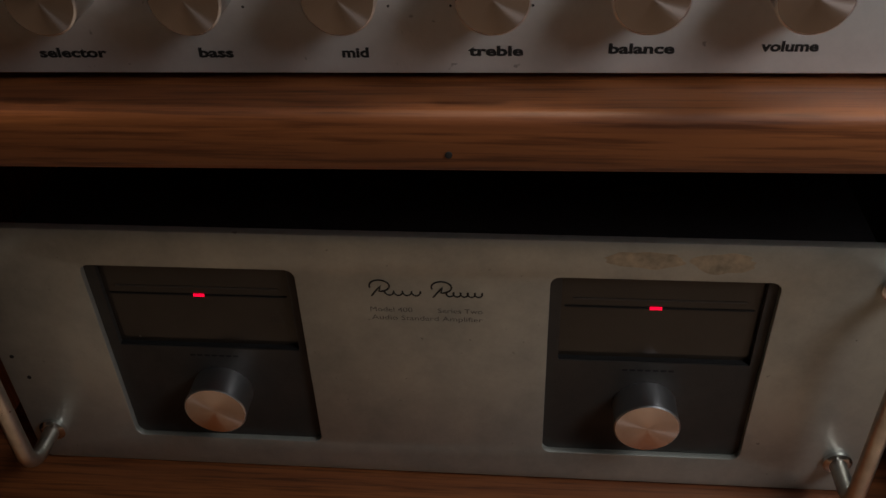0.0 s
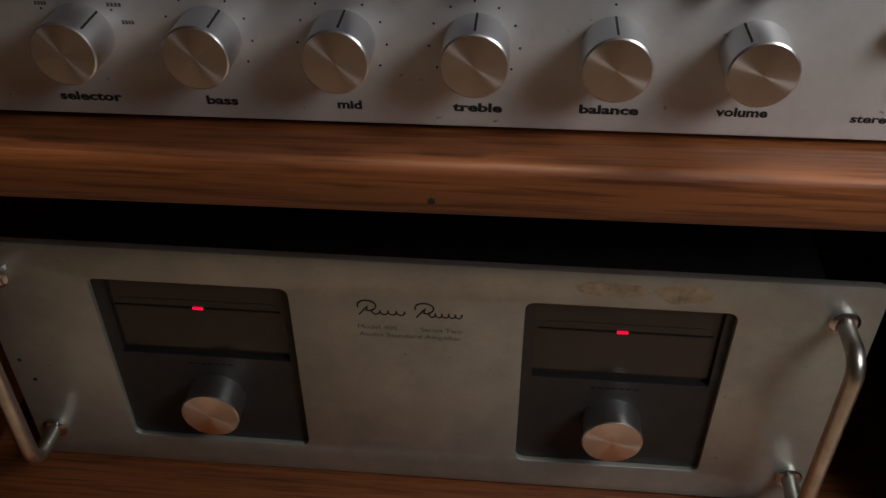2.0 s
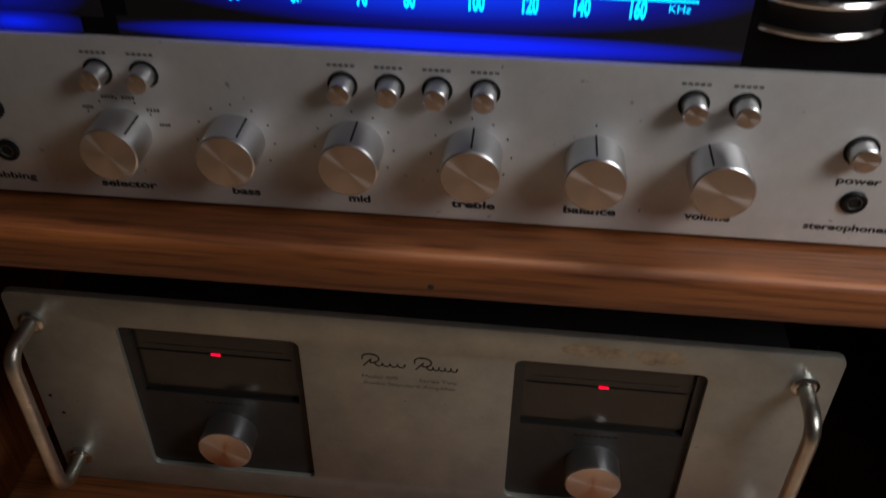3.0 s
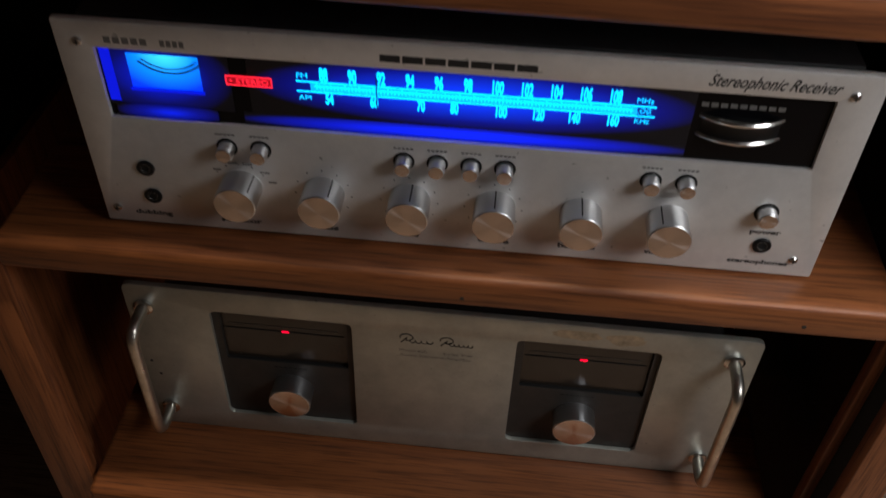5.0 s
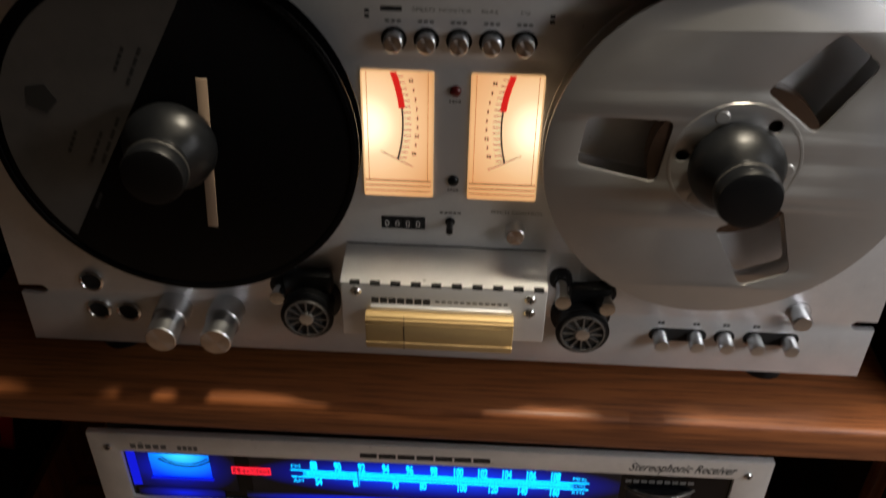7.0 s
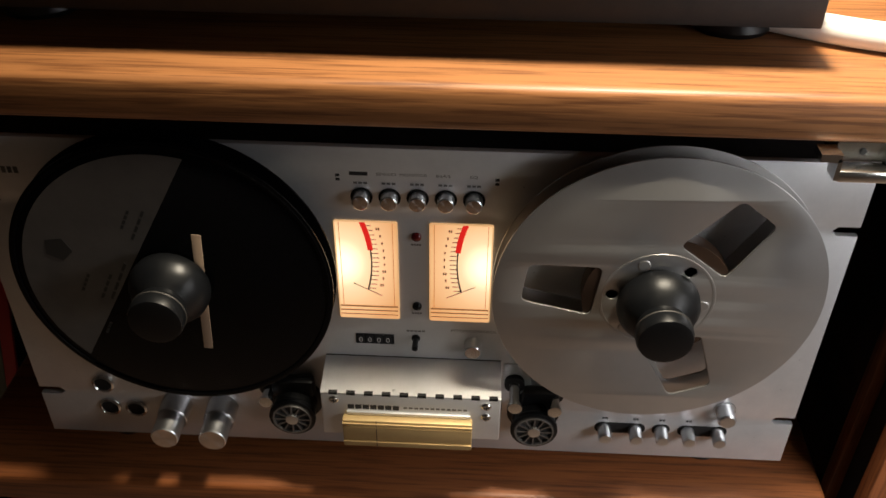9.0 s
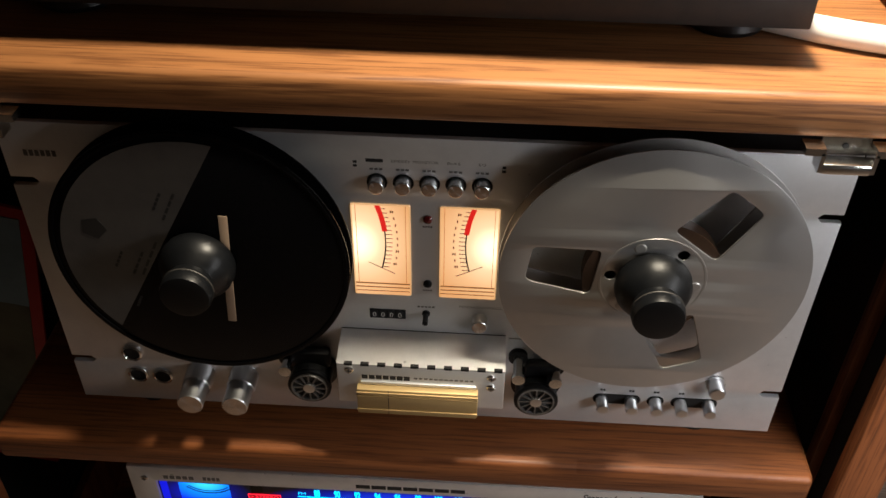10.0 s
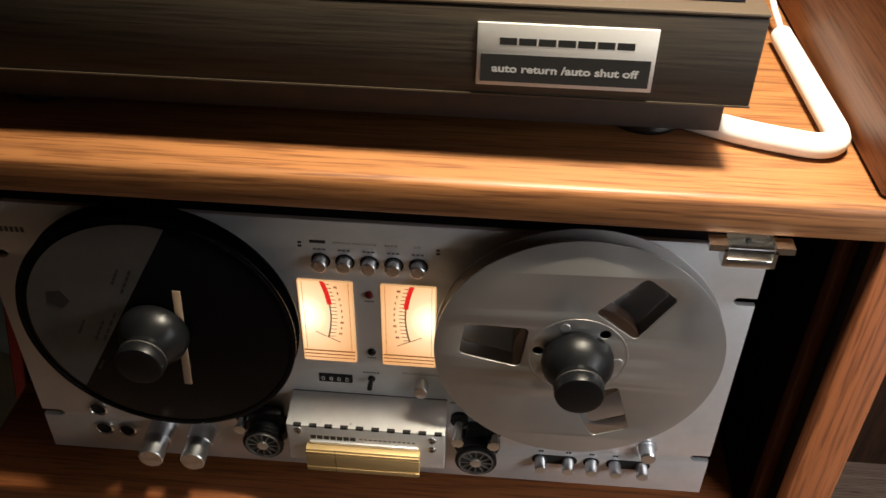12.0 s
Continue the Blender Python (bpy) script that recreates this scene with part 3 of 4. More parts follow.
for cx in (-0.2295, 0.2205):
    s = -1 if cx < 0 else 1
    zt, zb, yf = 0.1362, 0.0115, AY - 0.030
    h = part("handle", tube(bent([(cx, AY, zt), (cx, yf, zt), (cx, yf, zb), (cx, AY, zb)], 0.014), 0.0046, 16), HANDLE, amp, "worn aluminium bar handle")
    for z in (zt, zb):
        part("handle_collar", lathe(cx, AY, z, [(0.0078, 0), (0.0078, 0.0022), (0.0062, 0.0034), (0.0047, 0.0036)], 24), CHROME, h)
STAIN = speckled("dried_glue_stain", (0.56, 0.51, 0.40), 0.5, 0.75, 0.6, 160)
for cx, cz, w, h in ((0.103, 0.1490, 0.018, 0.0052), (0.139, 0.1480, 0.015, 0.0060)):
    pts = [(cx + w * math.cos(a) * (1 + 0.22 * noise.noise((3 * math.cos(a), 3 * math.sin(a), cx * 90))), cz + h * math.sin(a) * (1 + 0.3 * noise.noise((2 * math.cos(a), 2 * math.sin(a), cx * 70)))) for a in [2 * math.pi * k / 40 for k in range(40)]]
    plate("stain", [pts], AY - 0.00008, 0.0004, STAIN, amp, "dried yellowish glue stain")
for x in (-0.034, 0.106):
    part("case_clip", box(x - 0.009, x + 0.009, 0.075, 0.080, 0.1521, 0.1527, 0.0002), PANEL, amp)
bm = lathe(-0.236, AY, 0.070, [(0.0013, 0), (0.0013, 0.0003), (0, 0.0004)], 10)
lathe(-0.231, AY, 0.054, [(0.0013, 0), (0.0013, 0.0003), (0, 0.0004)], 10, bm=bm)
part("dirt_specks", bm, INK, amp)

# ---- tape deck ----
TY = 0.013
deck = thing("reel_tape_deck", (0.0185, 0.15, 0.459), "silver reel-to-reel tape deck with two glowing level meters", "tape deck")
part("case", box(-0.205, 0.242, TY + 0.004, 0.33, 0.470, 0.682, 0.002), BLACK, deck, "black case")
for x in (-0.18, 0.215):
    for y in (0.04, 0.29):
        part("foot", lathe(x, y, 0.4446, [(0.012, 0), (0.012, 0.0257), (0, 0.0257)], 20, (0, 0, 1)), RUBBER, deck)


def slotted():
    """Outline of the front plate with a mounting slot cut into each side near top and bottom."""
    l, r, b, t, h = -0.2205, 0.2595, 0.4640, 0.6885, 0.0029
    out = [(l, b), (r, b)]
    for z in (0.5010, 0.6465):
        out += [(r, z - h), (r - 0.0115, z - h), (r - 0.0143, z), (r - 0.0115, z + h), (r, z + h)]
    out += [(r, t), (l, t)]
    for z in (0.6480, 0.5010):
        out += [(l, z + h), (l + 0.0135, z + h), (l + 0.0165, z), (l + 0.0135, z - h), (l, z - h)]
    return out


plate("faceplate", [slotted()], TY, 0.004, DECK, deck, "satin aluminium front plate", 0.0004)
for x in (-0.0050, 0.0100, 0.0250, 0.0400, 0.0550):
    button(deck, x, 0.6585, TY, 0.0046, 0.0070)
bars("print_bar", -0.0110, 0.0020, 0.6717, 0.6740, TY, INK, deck)
words("deck_print", "SPEED", 0.0085, 0.6720, TY, 0.0018, GREY_INK, deck, 0.0105)
words("deck_print", "MONITOR", 0.0228, 0.6720, TY, 0.0018, GREY_INK, deck, 0.0145)
words("deck_print", "BIAS", 0.0385, 0.6720, TY, 0.0018, GREY_INK, deck, 0.0075)
words("deck_print", "EQ", 0.0545, 0.6720, TY, 0.0018, GREY_INK, deck, 0.0040)
for x in (-0.0050, 0.0100, 0.0250, 0.0400, 0.0550):
    bars("button_print", x - 0.004, x + 0.004, 0.6665, 0.6678, TY, GREY_INK, deck, 3)
for x, z in ((-0.0172, 0.6690), (0.0668, 0.6690)):
    part("marker", box(x - 0.0011, x + 0.0011, TY - 0.0002, TY, z - 0.0008, z + 0.0008), INK, deck)
    part("marker", box(x - 0.0011, x + 0.0011, TY - 0.0002, TY, z + 0.0018, z + 0.0034), INK, deck)


def level_meter(x0, x1, side):
    """A lit level meter; the bulb sits behind its outer edge."""
    z0, z1, y = 0.5740, 0.6430, TY - 0.0010
    bulb = x0 + 0.003 if side < 0 else x1 - 0.003
    m = plate("level_meter", [rounded(x0, x1, z0, z1, 0.001, 2), rounded(x0 + 0.0008, x1 - 0.0008, z0 + 0.0008, z1 - 0.0006, 0.0006, 2)], y, 0.0012, point_glow("meter_rim", (bulb, y, 0.614), (0.05, 0.05, 0.06), [(0.0, (0.55, 0.26, 0.08)), (1.0, (1.0, 0.62, 0.3))], 0.9), deck, "warm glowing level meter")
    lit = point_glow("meter_warm", (bulb, y, 0.614), (0.038, 0.06, 0.046), [(0.0, (0.68, 0.31, 0.11)), (0.35, (0.88, 0.50, 0.24)), (0.62, (1.0, 0.70, 0.40)), (0.88, (1.6, 1.3, 0.85))], 1.05)
    part("meter_dial", box(x0 + 0.0008, x1 - 0.0008, y + 0.0003, y + 0.0009, z0 + 0.0095, z1 - 0.0006), lit, m, "bright warm-white dial")
    for k in range(3):
        part("meter_step", box(x0 + 0.0008, x1 - 0.0008, y + 0.0003 - 0.0003 * (3 - k), y + 0.0009, z0 + 0.0008 + 0.0029 * k, z0 + 0.0008 + 0.0029 * (k + 1) - 0.0003), lit, m)
        part("step_line", box(x0 + 0.0008, x1 - 0.0008, y - 0.0008, y + 0.0009, z0 + 0.0034 + 0.0029 * k, z0 + 0.0037 + 0.0029 * k), glow("meter_shade", (0.5, 0.2, 0.06), 0.5), m)
    top = x0 + 0.0200 if side < 0 else x0 + 0.0155
    bm, red = bmesh.new(), bmesh.new()
    tick_ink = shader("meter_tick_ink", (0.16, 0.06, 0.02), 0.6)[0]
    for k in range(30):
        pz = 0.5965 + 0.0453 * k / 29
        px = top + side * 0.0034 * ((pz - 0.6160) / 0.023) ** 2
        hw = 0.0015 if pz > 0.6245 else 0.0004
        box(px - hw, px + hw, y, y + 0.0004, pz - 0.0009, pz + 0.0009, bm=red if hw > 0.001 else bm)
        if k % 2 == 0:
            qx = px - side * 0.0042
            part("meter_tick", box(min(px, qx), max(px, qx), y + 0.0001, y + 0.0004, pz - 0.0002, pz + 0.0002), tick_ink, m)
    part("meter_arc", bm, INK, m)
    digits = bmesh.new()
    for k in range(9):
        pz = 0.5990 + 0.0049 * k
        px = top - side * 0.0072 + side * 0.0034 * ((pz - 0.6160) / 0.023) ** 2
        for dx in ((-0.0006, 0.0006) if k in (0, 2, 8) else (0.0,)):
            box(px + dx - 0.0004, px + dx + 0.0004, y + 0.0001, y + 0.0004, pz - 0.0008, pz + 0.0008, bm=digits)
    part("meter_numbers", digits, shader("meter_number_ink", (0.34, 0.17, 0.07), 0.6)[0], m)
    for sx in (x0 + 0.0026, x1 - 0.0029):
        part("side_line", box(sx, sx + 0.0003, y - 0.0001, y + 0.0009, z0 + 0.0095, z1 - 0.0006), glow("meter_lip_shade", (0.55, 0.25, 0.08), 0.7), m)
    part("meter_red_arc", red, RED_INK, m, "red overload arc")
    nx = bulb + (-side) * 0.006
    part("meter_needle", tube([(nx, y + 0.0001, 0.6000), (nx - side * 0.016, y + 0.0001, 0.5915)], 0.0002, 6), INK, m)


level_meter(-0.0212, 0.0138, -1)
level_meter(0.0312, 0.0662, 1)
for z, mat in ((0.6335, DARK_LED), (0.5840, RUBBER)):
    part("indicator", lathe(0.0240, TY, z, [(0.0028, 0), (0.0027, 0.0012), (0.0016, 0.0022), (0, 0.0025)], 20), mat, deck)
    bars("indicator_print", 0.0210, 0.0270, z - 0.0062, z - 0.0050, TY, GREY_INK, deck, 4)
cnt = part("tape_counter", box(-0.0130, 0.0100, TY - 0.0008, TY + 0.001, 0.5535, 0.5610, 0.0004), VOID, deck, "black four-digit tape counter")
for i in range(4):
    part("counter_wheel", box(-0.0120 + 0.0054 * i, -0.0078 + 0.0054 * i, TY - 0.0011, TY - 0.0008, 0.5544, 0.5601), BLACK, cnt)
    words("counter_digit", "0", -0.0099 + 0.0054 * i, 0.5552, TY - 0.0011, 0.0040, WHITE, cnt, 0.0022)
tog = part("toggle_switch", lathe(0.0230, TY, 0.5590, [(0.0026, 0), (0.0026, 0.001), (0.0016, 0.0015), (0.0018, 0.010), (0, 0.0105)], 16), RUBBER, deck)
bars("toggle_print", 0.0175, 0.0290, 0.5638, 0.5650, TY, GREY_INK, deck, 5)
knob(deck, 0.0570, 0.5560, TY, 0.0052, 0.0085, None, "pitch_knob")
words("deck_print", "PITCH CONTROL", 0.0575, 0.5650, TY, 0.0020, GREY_INK, deck, 0.0270)
part("panel_seam", box(-0.0320, 0.0745, TY - 0.0002, TY, 0.5425, 0.5432), VOID, deck)

# tape heads under their hinged cover
cov = part("head_cover", box(-0.0325, 0.0750, -0.012, TY, 0.5000, 0.5350, 0.001), DECK, deck, "boxy aluminium head cover")
bm = bmesh.new()
vs = [bm.verts.new(p) for p in ((-0.0325, -0.012, 0.5352), (0.0750, -0.012, 0.5352), (0.0745, TY - 0.0005, 0.5425), (-0.0320, TY - 0.0005, 0.5425))]
bm.faces.new(vs)
bmesh.ops.solidify(bm, geom=bm.faces[:], thickness=0.0012)
part("sloped_lid", bm, DECK, cov)
for k in range(10):
    x = -0.0275 + k * 0.0106
    part("vent_slot", box(x, x + 0.0052, -0.0123, -0.0095, 0.5340, 0.5358), VOID, cov)
for x, z in ((-0.0245, 0.5300), (0.0665, 0.5290), (0.0665, 0.5200)):
    screw(cov, x, z, -0.012, 0.0030)
bars("maker_logo", -0.0165, 0.0150, 0.5225, 0.5262, -0.012, INK, cov, 7, 0.14, "black wordmark drawn as plain shapes")
bars("cover_print", 0.0170, 0.0560, 0.5242, 0.5256, -0.012, GREY_INK, cov, 12, 0.3)
part("cover_strip", box(-0.0170, 0.0570, -0.0135, -0.012, 0.5188, 0.5212, 0.0003), DECK, cov, "pale strip above the gold lip")
lip = part("gold_lip", box(-0.0195, 0.0585, -0.0180, -0.012, 0.4960, 0.5185, 0.001), GOLD, cov, "gold-toned ridged lower lip")
for z in (0.5005, 0.5130, 0.5160):
    part("lip_ridge", box(-0.0195, 0.0585, -0.0188, -0.0175, z - 0.0006, z + 0.0006, 0.0003), GOLD, lip)
part("lip_seam", box(0.0008, 0.0012, -0.0183, -0.0175, 0.4962, 0.5183), INK, lip)


SPOKE = speckled("dull_spoke_metal", (0.30, 0.30, 0.30), 0.4, 0.9, 0.3, 200)


def roller(x, z, s):
    """A tension arm roller with a spoked cap and its guide posts."""
    body = part("tape_roller", lathe(x, TY, z, [(0.0165, 0), (0.0165, 0.003), (0.0135, 0.004), (0.0135, 0.014), (0.0145, 0.0155), (0.0145, 0.018), (0.0125, 0.0185)], 36), RUBBER, deck, "black tape roller with spoked cap")
    part("roller_cap", lathe(x, TY, z, [(0.0125, 0.0178), (0.0125, 0.0190), (0.0118, 0.0193), (0.0112, 0.0178), (0, 0.0178)], 32), PANEL, body)
    bm = lathe(x, TY, z, [(0.0122, 0.0180), (0.0120, 0.0198), (0.0112, 0.0198), (0.0110, 0.0180)], 32)
    part("wheel_hub", lathe(x, TY, z, [(0.0040, 0.018), (0.0038, 0.0202), (0, 0.0206)], 18), TURNED, body)
    for k in range(12):
        sp = box(-0.0004, 0.0004, TY - 0.0195, TY - 0.018, 0.0038, 0.0112)
        bmesh.ops.transform(sp, matrix=Matrix.Translation((x, 0, z)) @ Matrix.Rotation(math.pi * k / 6, 4, "Y"), verts=sp.verts)
        part("spoke", sp, SPOKE, body)
    part("wheel_ring", bm, SPOKE, body)
    return body


roller(-0.0530, 0.5045, -1)
roller(0.0965, 0.5025, 1)
part("roller_housing", box(-0.0670, -0.0400, TY - 0.009, TY, 0.5120, 0.5260, 0.003), RUBBER, deck)
part("roller_housing", box(0.0885, 0.1115, TY - 0.009, TY, 0.5080, 0.5250, 0.003), RUBBER, deck)
part("guide_plate", box(0.0765, 0.0935, TY - 0.001, TY, 0.4980, 0.5410, 0.0004), DECK, deck)
for x, z, l in ((-0.0690, 0.5150, 0.016), (0.0835, 0.5270, 0.024), (0.1080, 0.5190, 0.018)):
    g = part("tape_guide", lathe(x, TY, z, [(0.0050, 0), (0.0050, 0.0015), (0.0032, 0.002), (0.0032, l - 0.003), (0.0042, l - 0.0026), (0.0042, l), (0, l + 0.0004)], 22), CHROME, deck)
    part("guide_collar", lathe(x, TY, z, [(0.0062, 0), (0.0062, 0.0045), (0.0034, 0.005)], 22), RUBBER, g)
for x, z in ((-0.1772, 0.5095), (-0.1767, 0.4890), (-0.1597, 0.4885)):
    j = part("jack_socket", lathe(x, TY, z, [(0.0072, 0), (0.0070, 0.0015), (0.0058, 0.0022), (0.0052, 0.0014)], 26), CHROME, deck)
    part("jack_hole", lathe(x, TY, z, [(0.0054, 0.0014), (0.0034, 0.0010), (0, 0.0008)], 22), VOID, j)
for x in (-0.1320, -0.1020):
    k = part("level_knob", lathe(x, TY, 0.4935, [(0.0098, 0), (0.0098, 0.0135), (0.0092, 0.0142)], 34), TURNED, deck, "stacked aluminium level knob")
    part("outer_knob", lathe(x, TY, 0.4935, [(0.0090, 0.0140), (0.0086, 0.0150), (0.0086, 0.0290), (0.0080, 0.0298)], 34), TURNED, k)
    part("knob_face", lathe(x, TY, 0.4935, [(0.0080, 0.0298), (0, 0.0300)], 34), SPUN, k)
for x0, x1 in ((0.1365, 0.1685), (0.1728, 0.1842), (0.1890, 0.2200)):
    plate("key_well", [rounded(x0, x1, 0.4845, 0.4935, 0.0043)], TY - 0.0003, 0.0006, VOID, deck)
for x in (0.1425, 0.1620, 0.1785, 0.1952, 0.2140):
    part("transport_button", lathe(x, TY, 0.4885, [(0.0042, 0), (0.0042, 0.0095), (0.0036, 0.0105), (0, 0.0107)], 24), TURNED, deck)
for x in (0.1425, 0.1620, 0.1785, 0.1952):
    bars("transport_print", x - 0.002, x + 0.002, 0.4965, 0.4982, TY, INK, deck, 2, 0.2)
part("power_button", lathe(0.2150, TY, 0.5090, [(0.0068, 0), (0.0068, 0.0004)], 28), VOID, deck)
part("power_button", lathe(0.2150, TY, 0.5085, [(0.0055, 0), (0.0055, 0.0095), (0.0047, 0.0105), (0, 0.0107)], 28), TURNED, deck)
bars("deck_print", -0.208, -0.188, 0.6660, 0.6700, TY, GREY_INK, deck, 6, 0.3)


def hub_clamp(x, z):
    """The black rubber clamp that holds a reel on its spindle."""
    h = part("hub_clamp", lathe(x, TY, z, [(0.0215, 0.023), (0.0222, 0.026), (0.0216, 0.031), (0.0185, 0.0365), (0.0145, 0.0400), (0.0130, 0.0415), (0.0138, 0.0440)], 44), RUBBER, deck, "black rubber reel clamp")
    part("clamp_cap", lathe(x, TY, z, [(0.0138, 0.0440), (0.0148, 0.0462), (0.0149, 0.0525), (0.0140, 0.0550), (0.0115, 0.0556), (0, 0.0554)], 44), RUBBER, h)
    part("clamp_ring", lathe(x, TY, z, [(0.0149, 0.0472), (0.0151, 0.0477), (0.0149, 0.0482)], 44), PANEL, h)


RX, RZ, LX, LZ = 0.1550, 0.6125, -0.1085, 0.6120
hub_clamp(RX, RZ)
hub_clamp(LX, LZ)


def window_outline(cx, cz, turn, r0, r1, a0, a1):
    """A reel flange opening: wide at the hub, tapered to the rim, rounded."""
    pts = []
    c = [(-a0, r0), (a0, r0), (a1, r1), (-a1, r1)]
    ps = [Vector((u, v, 0)) for u, v in c]
    for i in range(4):
        a, b, d = ps[i - 1], ps[i], ps[(i + 1) % 4]
        u, w = (a - b).normalized() * 0.004, (d - b).normalized() * 0.004
        for k in range(5):
            s = k / 4
            q = (b + u) * (1 - s) ** 2 + b * 2 * s * (1 - s) + (b + w) * s * s
            pts.append(q)
    t = radians(turn)
    return [(cx + p.x * math.cos(t) + p.y * math.sin(t), cz - p.x * math.sin(t) + p.y * math.cos(t)) for p in pts]


# take-up reel, satin metal
R, TURN = 0.0885, 37
take = thing("tape_reel", (RX, TY - 0.012, RZ), "large satin metal tape reel with three cut-out windows", "tape reel", "tape reels")
holes = [window_outline(RX, RZ, a, 0.0330, 0.0720, 0.0165, 0.0125) for a in (TURN, TURN + 120, TURN + 240)]
small = [disc(RX + 0.0245 * math.sin(radians(a)), RZ + 0.0245 * math.cos(radians(a)), 0.0034, 16) for a in (TURN, TURN + 120, TURN + 240)]
plate("front_flange", [disc(RX, RZ, R, 96), *holes, *small], TY - 0.0215, 0.0012, REEL, take, "satin metal front flange", 0.0003)
plate("back_flange", [disc(RX, RZ, R, 96), *[window_outline(RX, RZ, a, 0.0330, 0.0720, 0.0165, 0.0125) for a in (TURN, TURN + 120, TURN + 240)]], TY - 0.0100, 0.0012, REEL, take, "satin metal back flange", 0.0003)
part("reel_hub", lathe(RX, TY, RZ, [(0.0300, 0.0100), (0.0300, 0.0203)], 60), CLEAR, take)
part("wound_tape", lathe(RX, TY, RZ, [(0.0302, 0.0102), (0.0400, 0.0102), (0.0400, 0.0202), (0.0302, 0.0202)], 72), TAPE, take, "thin pack of brown tape")
part("hub_ring", lathe(RX, TY, RZ, [(0.0310, 0.0215), (0.0308, 0.0218), (0.0296, 0.0218), (0.0294, 0.0215)], 60), REEL, take)
for a in (TURN + 60, TURN + 180, TURN + 300):
    t = radians(a)
    part("hub_mark", lathe(RX + 0.025 * math.sin(t), TY - 0.0215, RZ + 0.025 * math.cos(t), [(0.0036, 0), (0.0030, 0.0004), (0, 0.0005)], 18), REEL, take)

# supply reel, black with a printed half label
sup = thing("tape_reel", (LX, TY - 0.012, LZ), "large glossy black tape reel with pale printed half label", "tape reel", "tape reels")
plate("front_flange", [disc(LX, LZ, R, 96)], TY - 0.0215, 0.0014, VINYL, sup, "glossy black front flange", 0.0003)
plate("back_flange", [disc(LX, LZ, R, 96)], TY - 0.0100, 0.0014, VINYL, sup, "glossy black back flange", 0.0003)
part("flange_rim", lathe(LX, TY, LZ, [(0.0870, 0.0215), (0.0868, 0.0222), (0.0852, 0.0222), (0.0850, 0.0215)], 90), VINYL, sup)
part("wound_tape", lathe(LX, TY, LZ, [(0.0300, 0.0115), (0.0790, 0.0115), (0.0790, 0.0198), (0.0300, 0.0198)], 80), TAPE, sup, "full pack of dark tape")
a0, a1 = radians(13.5), radians(160.5)
arc = [(LX + 0.0812 * math.cos(a0 + (a1 - a0) * k / 40), LZ + 0.0812 * math.sin(a0 + (a1 - a0) * k / 40)) for k in range(41)]
printed = [plate("reel_label", [arc], TY - 0.0217, 0.0003, PAPER, sup, "pale grey printed paper label")]
lab = printed[0]
for k, (x, z, w) in enumerate(((-0.03, 0.031, 0.020), (0.022, 0.034, 0.014), (-0.028, 0.026, 0.03), (-0.03, 0.042, 0.014), (0.018, 0.027, 0.022), (-0.055, 0.022, 0.01))):
    printed.append(bars("label_print", LX + x, LX + x + w, LZ + z, LZ + z + 0.0016, TY - 0.0217, INK, lab, 4))
printed.append(plate("label_emblem", [disc(LX - 0.008, LZ + 0.062, 0.008, 5)], TY - 0.02185, 0.0002, INK, lab))
spin = Matrix.Translation((LX, 0, LZ)) @ Matrix.Rotation(radians(-63.5), 4, "Y") @ Matrix.Translation((-LX, 0, -LZ))
for ob in printed:
    ob.data.transform(spin)
bm = box(-0.0026, 0.0026, TY - 0.0221, TY - 0.0213, -0.0405, 0.0405, 0.0003)
bmesh.ops.transform(bm, matrix=Matrix.Translation((LX + 0.0154, 0, LZ - 0.0072)) @ Matrix.Rotation(radians(3.6), 4, "Y"), verts=bm.verts)
part("leader_slot", bm, TAN, sup, "slot showing pale tan leader tape")

# ---- turntable ----
PY = 0.006
tt = thing("turntable", (0.0, 0.2, 0.736), "dark walnut record player with silver badge on the front", "turntable")
part("plinth", box(-0.215, 0.226, PY, 0.36, 0.7755, 0.8220, 0.0012), WALNUT, tt, "dark walnut-grain plinth")
part("plinth_edge", box(-0.2152, 0.2262, PY - 0.0003, 0.3602, 0.8222, 0.8245, 0.001), shader("plinth_edge_wood", (0.062, 0.046, 0.032), 0.4)[0], tt, "lighter top edge")
part("base", box(-0.205, 0.2205, 0.030, 0.345, 0.7475, 0.7755, 0.001), BLACK, tt, "black recessed base")
for x, y in ((-0.172, 0.062), (0.185, 0.062), (-0.172, 0.30), (0.185, 0.30)):
    part("foot", lathe(x, y, 0.7363, [(0.020, 0), (0.022, 0.003), (0.021, 0.0075), (0.016, 0.012), (0, 0.012)], 30, (0, 0, 1)), RUBBER, tt)
part("bottom_bead", box(-0.2152, 0.2262, PY - 0.0004, PY + 0.002, 0.7752, 0.7762), shader("lighter_edge", (0.075, 0.056, 0.036), 0.5)[0], tt)
part("top_plate", box(-0.205, 0.216, PY + 0.012, 0.35, 0.8246, 0.8290, 0.001), shader("blue_black_plate", (0.02, 0.025, 0.06), 0.2)[0], tt, "glossy blue-black top plate")
bd = part("badge", box(0.0875, 0.1755, PY - 0.0015, PY, 0.7815, 0.8145, 0.0004), SILVER, tt, "silver badge with black lower field")
part("badge_field", box(0.0895, 0.1735, PY - 0.0018, PY - 0.0014, 0.7838, 0.7985), INK, bd)
words("badge_text", "auto return /auto shut off", 0.1315, 0.7892, PY - 0.0018, 0.0042, shader("badge_print", (0.6, 0.6, 0.6), 0.4)[0], bd, 0.0730, 0.03)
bars("badge_logo", 0.0985, 0.1655, 0.8035, 0.8072, PY - 0.0015, INK, bd, 7, 0.10, "bold black wordmark drawn as plain shapes")
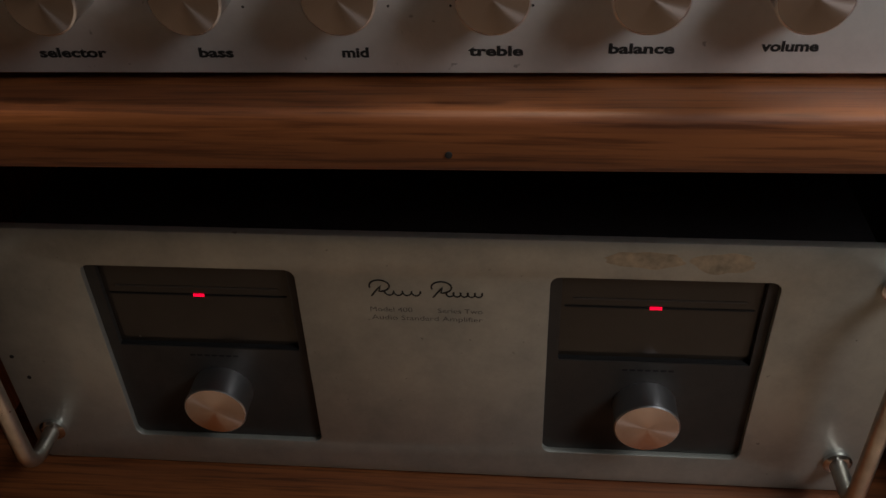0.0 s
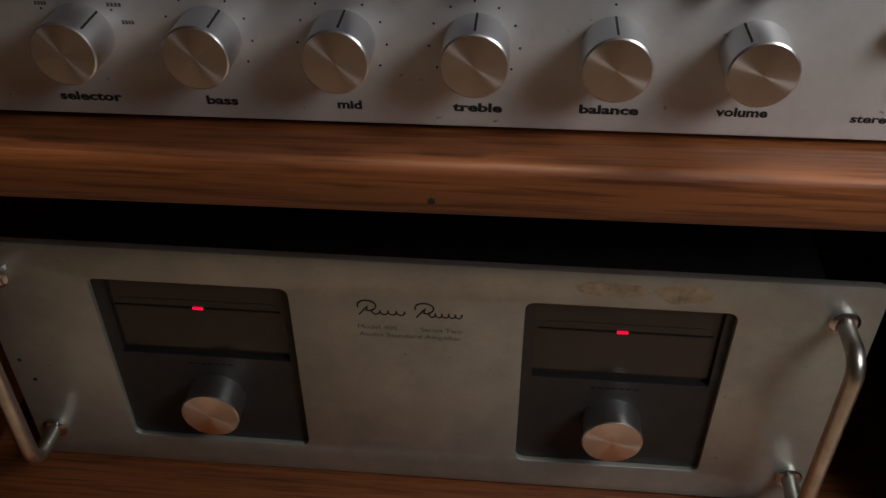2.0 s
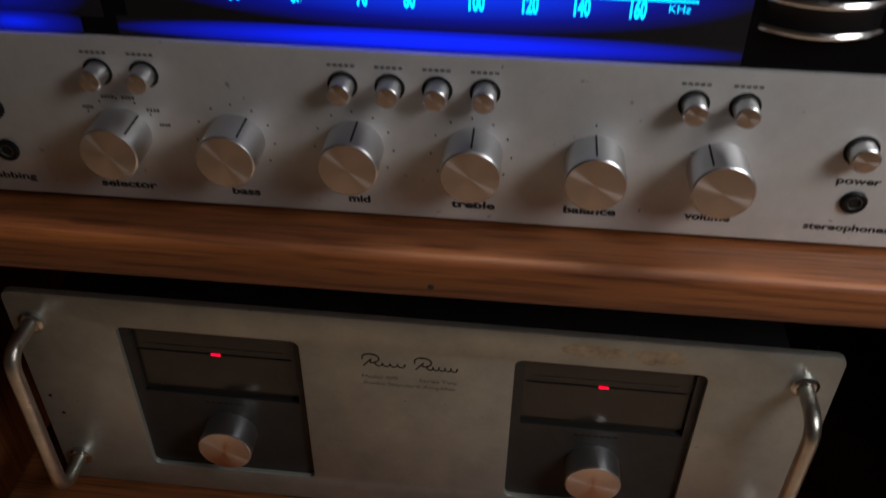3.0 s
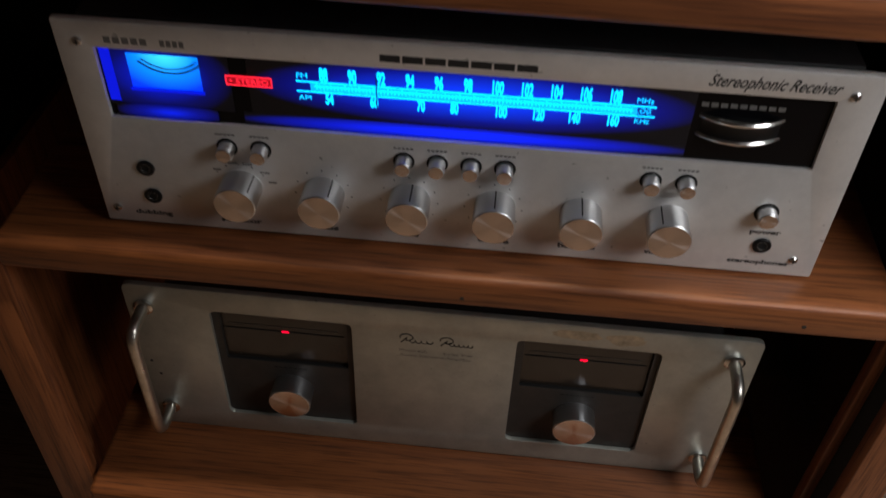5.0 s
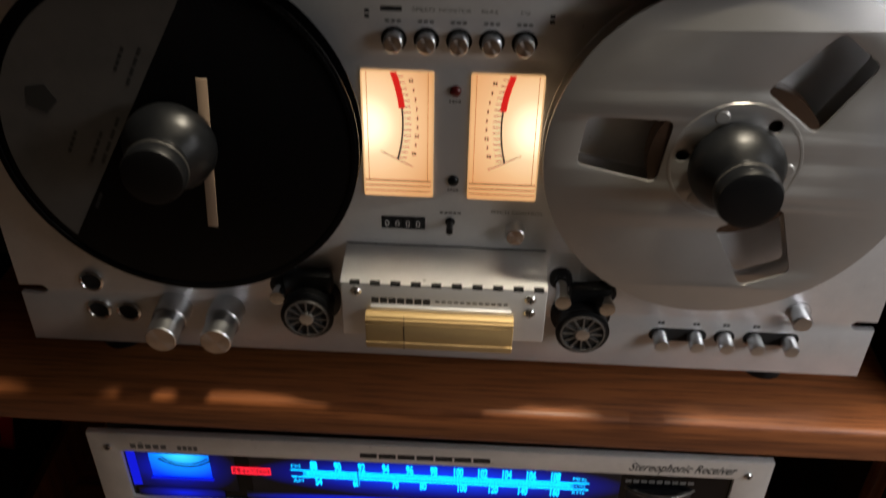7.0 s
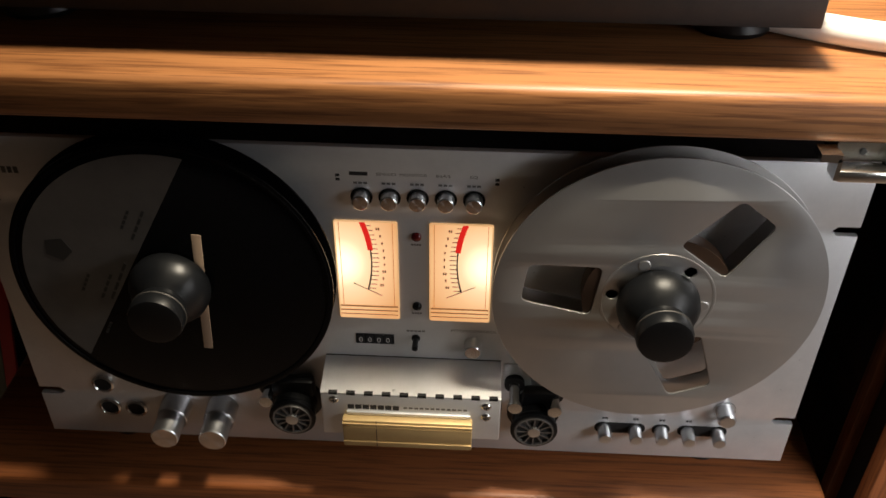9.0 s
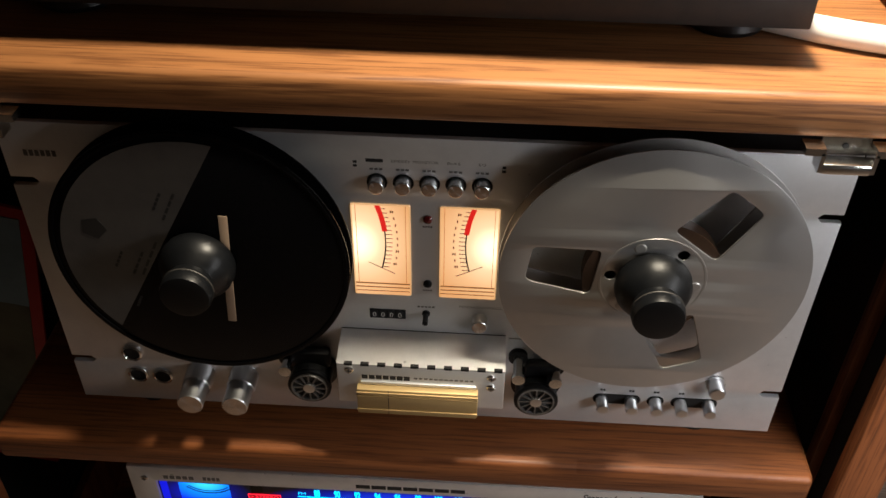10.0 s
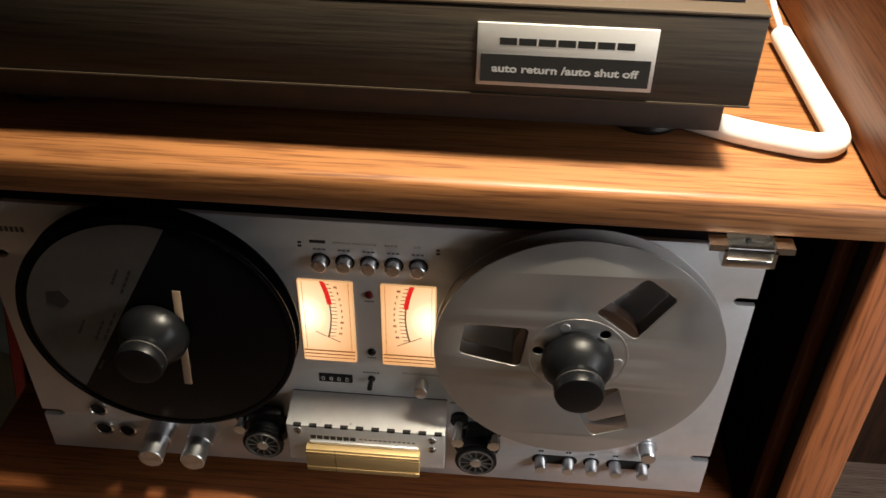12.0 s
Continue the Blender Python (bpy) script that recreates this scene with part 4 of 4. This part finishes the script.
lathe_bm = lathe(0.10, 0.17, 0.8292, [(0, 0), (0.14, 0), (0.142, 0.004), (0.14, 0.012), (0, 0.012)], 72, (0, 0, 1))
bmesh.ops.translate(lathe_bm, vec=(-0.13, 0.01, 0), verts=lathe_bm.verts)
part("platter", lathe_bm, RUBBER, tt)

# white cable sleeve lying beside it
cs = thing("cable_sleeve", (0.27, 0.08, 0.761), "bent white plastic cable sleeve lying on the oak top", "cable cover")
part("sleeve", tube(bent([(0.196, 0.034, 0.7686), (0.226, 0.0165, 0.7686), (0.2880, -0.0015, 0.7686), (0.2835, 0.150, 0.7686)], 0.026, 12), 0.0073, 18), WHITE, cs)
part("wire", tube(bent([(0.2836, 0.148, 0.770), (0.2815, 0.185, 0.780), (0.276, 0.23, 0.815), (0.272, 0.30, 0.826)], 0.015), 0.0022, 10), WHITE, cs, "thin white wire")

# record sleeve standing in the dark beside the deck
rs = thing("record_sleeve", (-0.50, 0.10, 0.2485), "record sleeve with red border leaning beside the tape deck", "record sleeve")
part("sleeve_board", box(-0.668, -0.353, 0.100, 0.104, 0.2485, 0.5635, 0.0006), speckled("sleeve_red", (0.60, 0.02, 0.03), 0.35, 0, 0.2, 30), rs, "red card border")
part("picture_sky", box(-0.658, -0.363, 0.0992, 0.0999, 0.46, 0.5535), speckled("sleeve_blue", (0.16, 0.30, 0.42), 0.35, 0, 0.5, 22), rs, "blue upper picture")
part("picture_ground", box(-0.658, -0.363, 0.0992, 0.0999, 0.2585, 0.4598), speckled("sleeve_green", (0.07, 0.09, 0.06), 0.35, 0, 0.9, 26), rs, "dark green lower picture")
corner = Matrix.Translation((-0.353, 0, 0.2485))
rs.matrix_basis = corner @ Matrix.Rotation(radians(10.5), 4, "Y") @ corner.inverted() @ rs.matrix_basis

# set each unit on its board: stretch and shift from its drawing
for ob, size, shift in (
    (rec, (1.0037, 1, 1.0099), (-0.0031, -0.0208, 0.0121)),
    (deck, (1.0054, 1, 1.0071), (-0.0039, -0.0308, 0.0189)),
    (take, (1.0054, 1, 1.0071), (-0.0039, -0.0308, 0.0189)),
    (sup, (1.0054, 1, 1.0071), (-0.0039, -0.0308, 0.0189)),
    (tt, (1.0261, 1.03, 1.0429), (-0.0081, -0.0244, -0.0068)),
):
    ob.matrix_basis = Matrix.Translation(shift) @ Matrix.Diagonal((*size, 1)) @ ob.matrix_basis
# the receiver follows its sagging shelf
low = Matrix.Translation((0.15, 0, 0.2675))
rec.matrix_basis = low @ Matrix.Rotation(radians(-0.4), 4, "Y") @ low.inverted() @ rec.matrix_basis
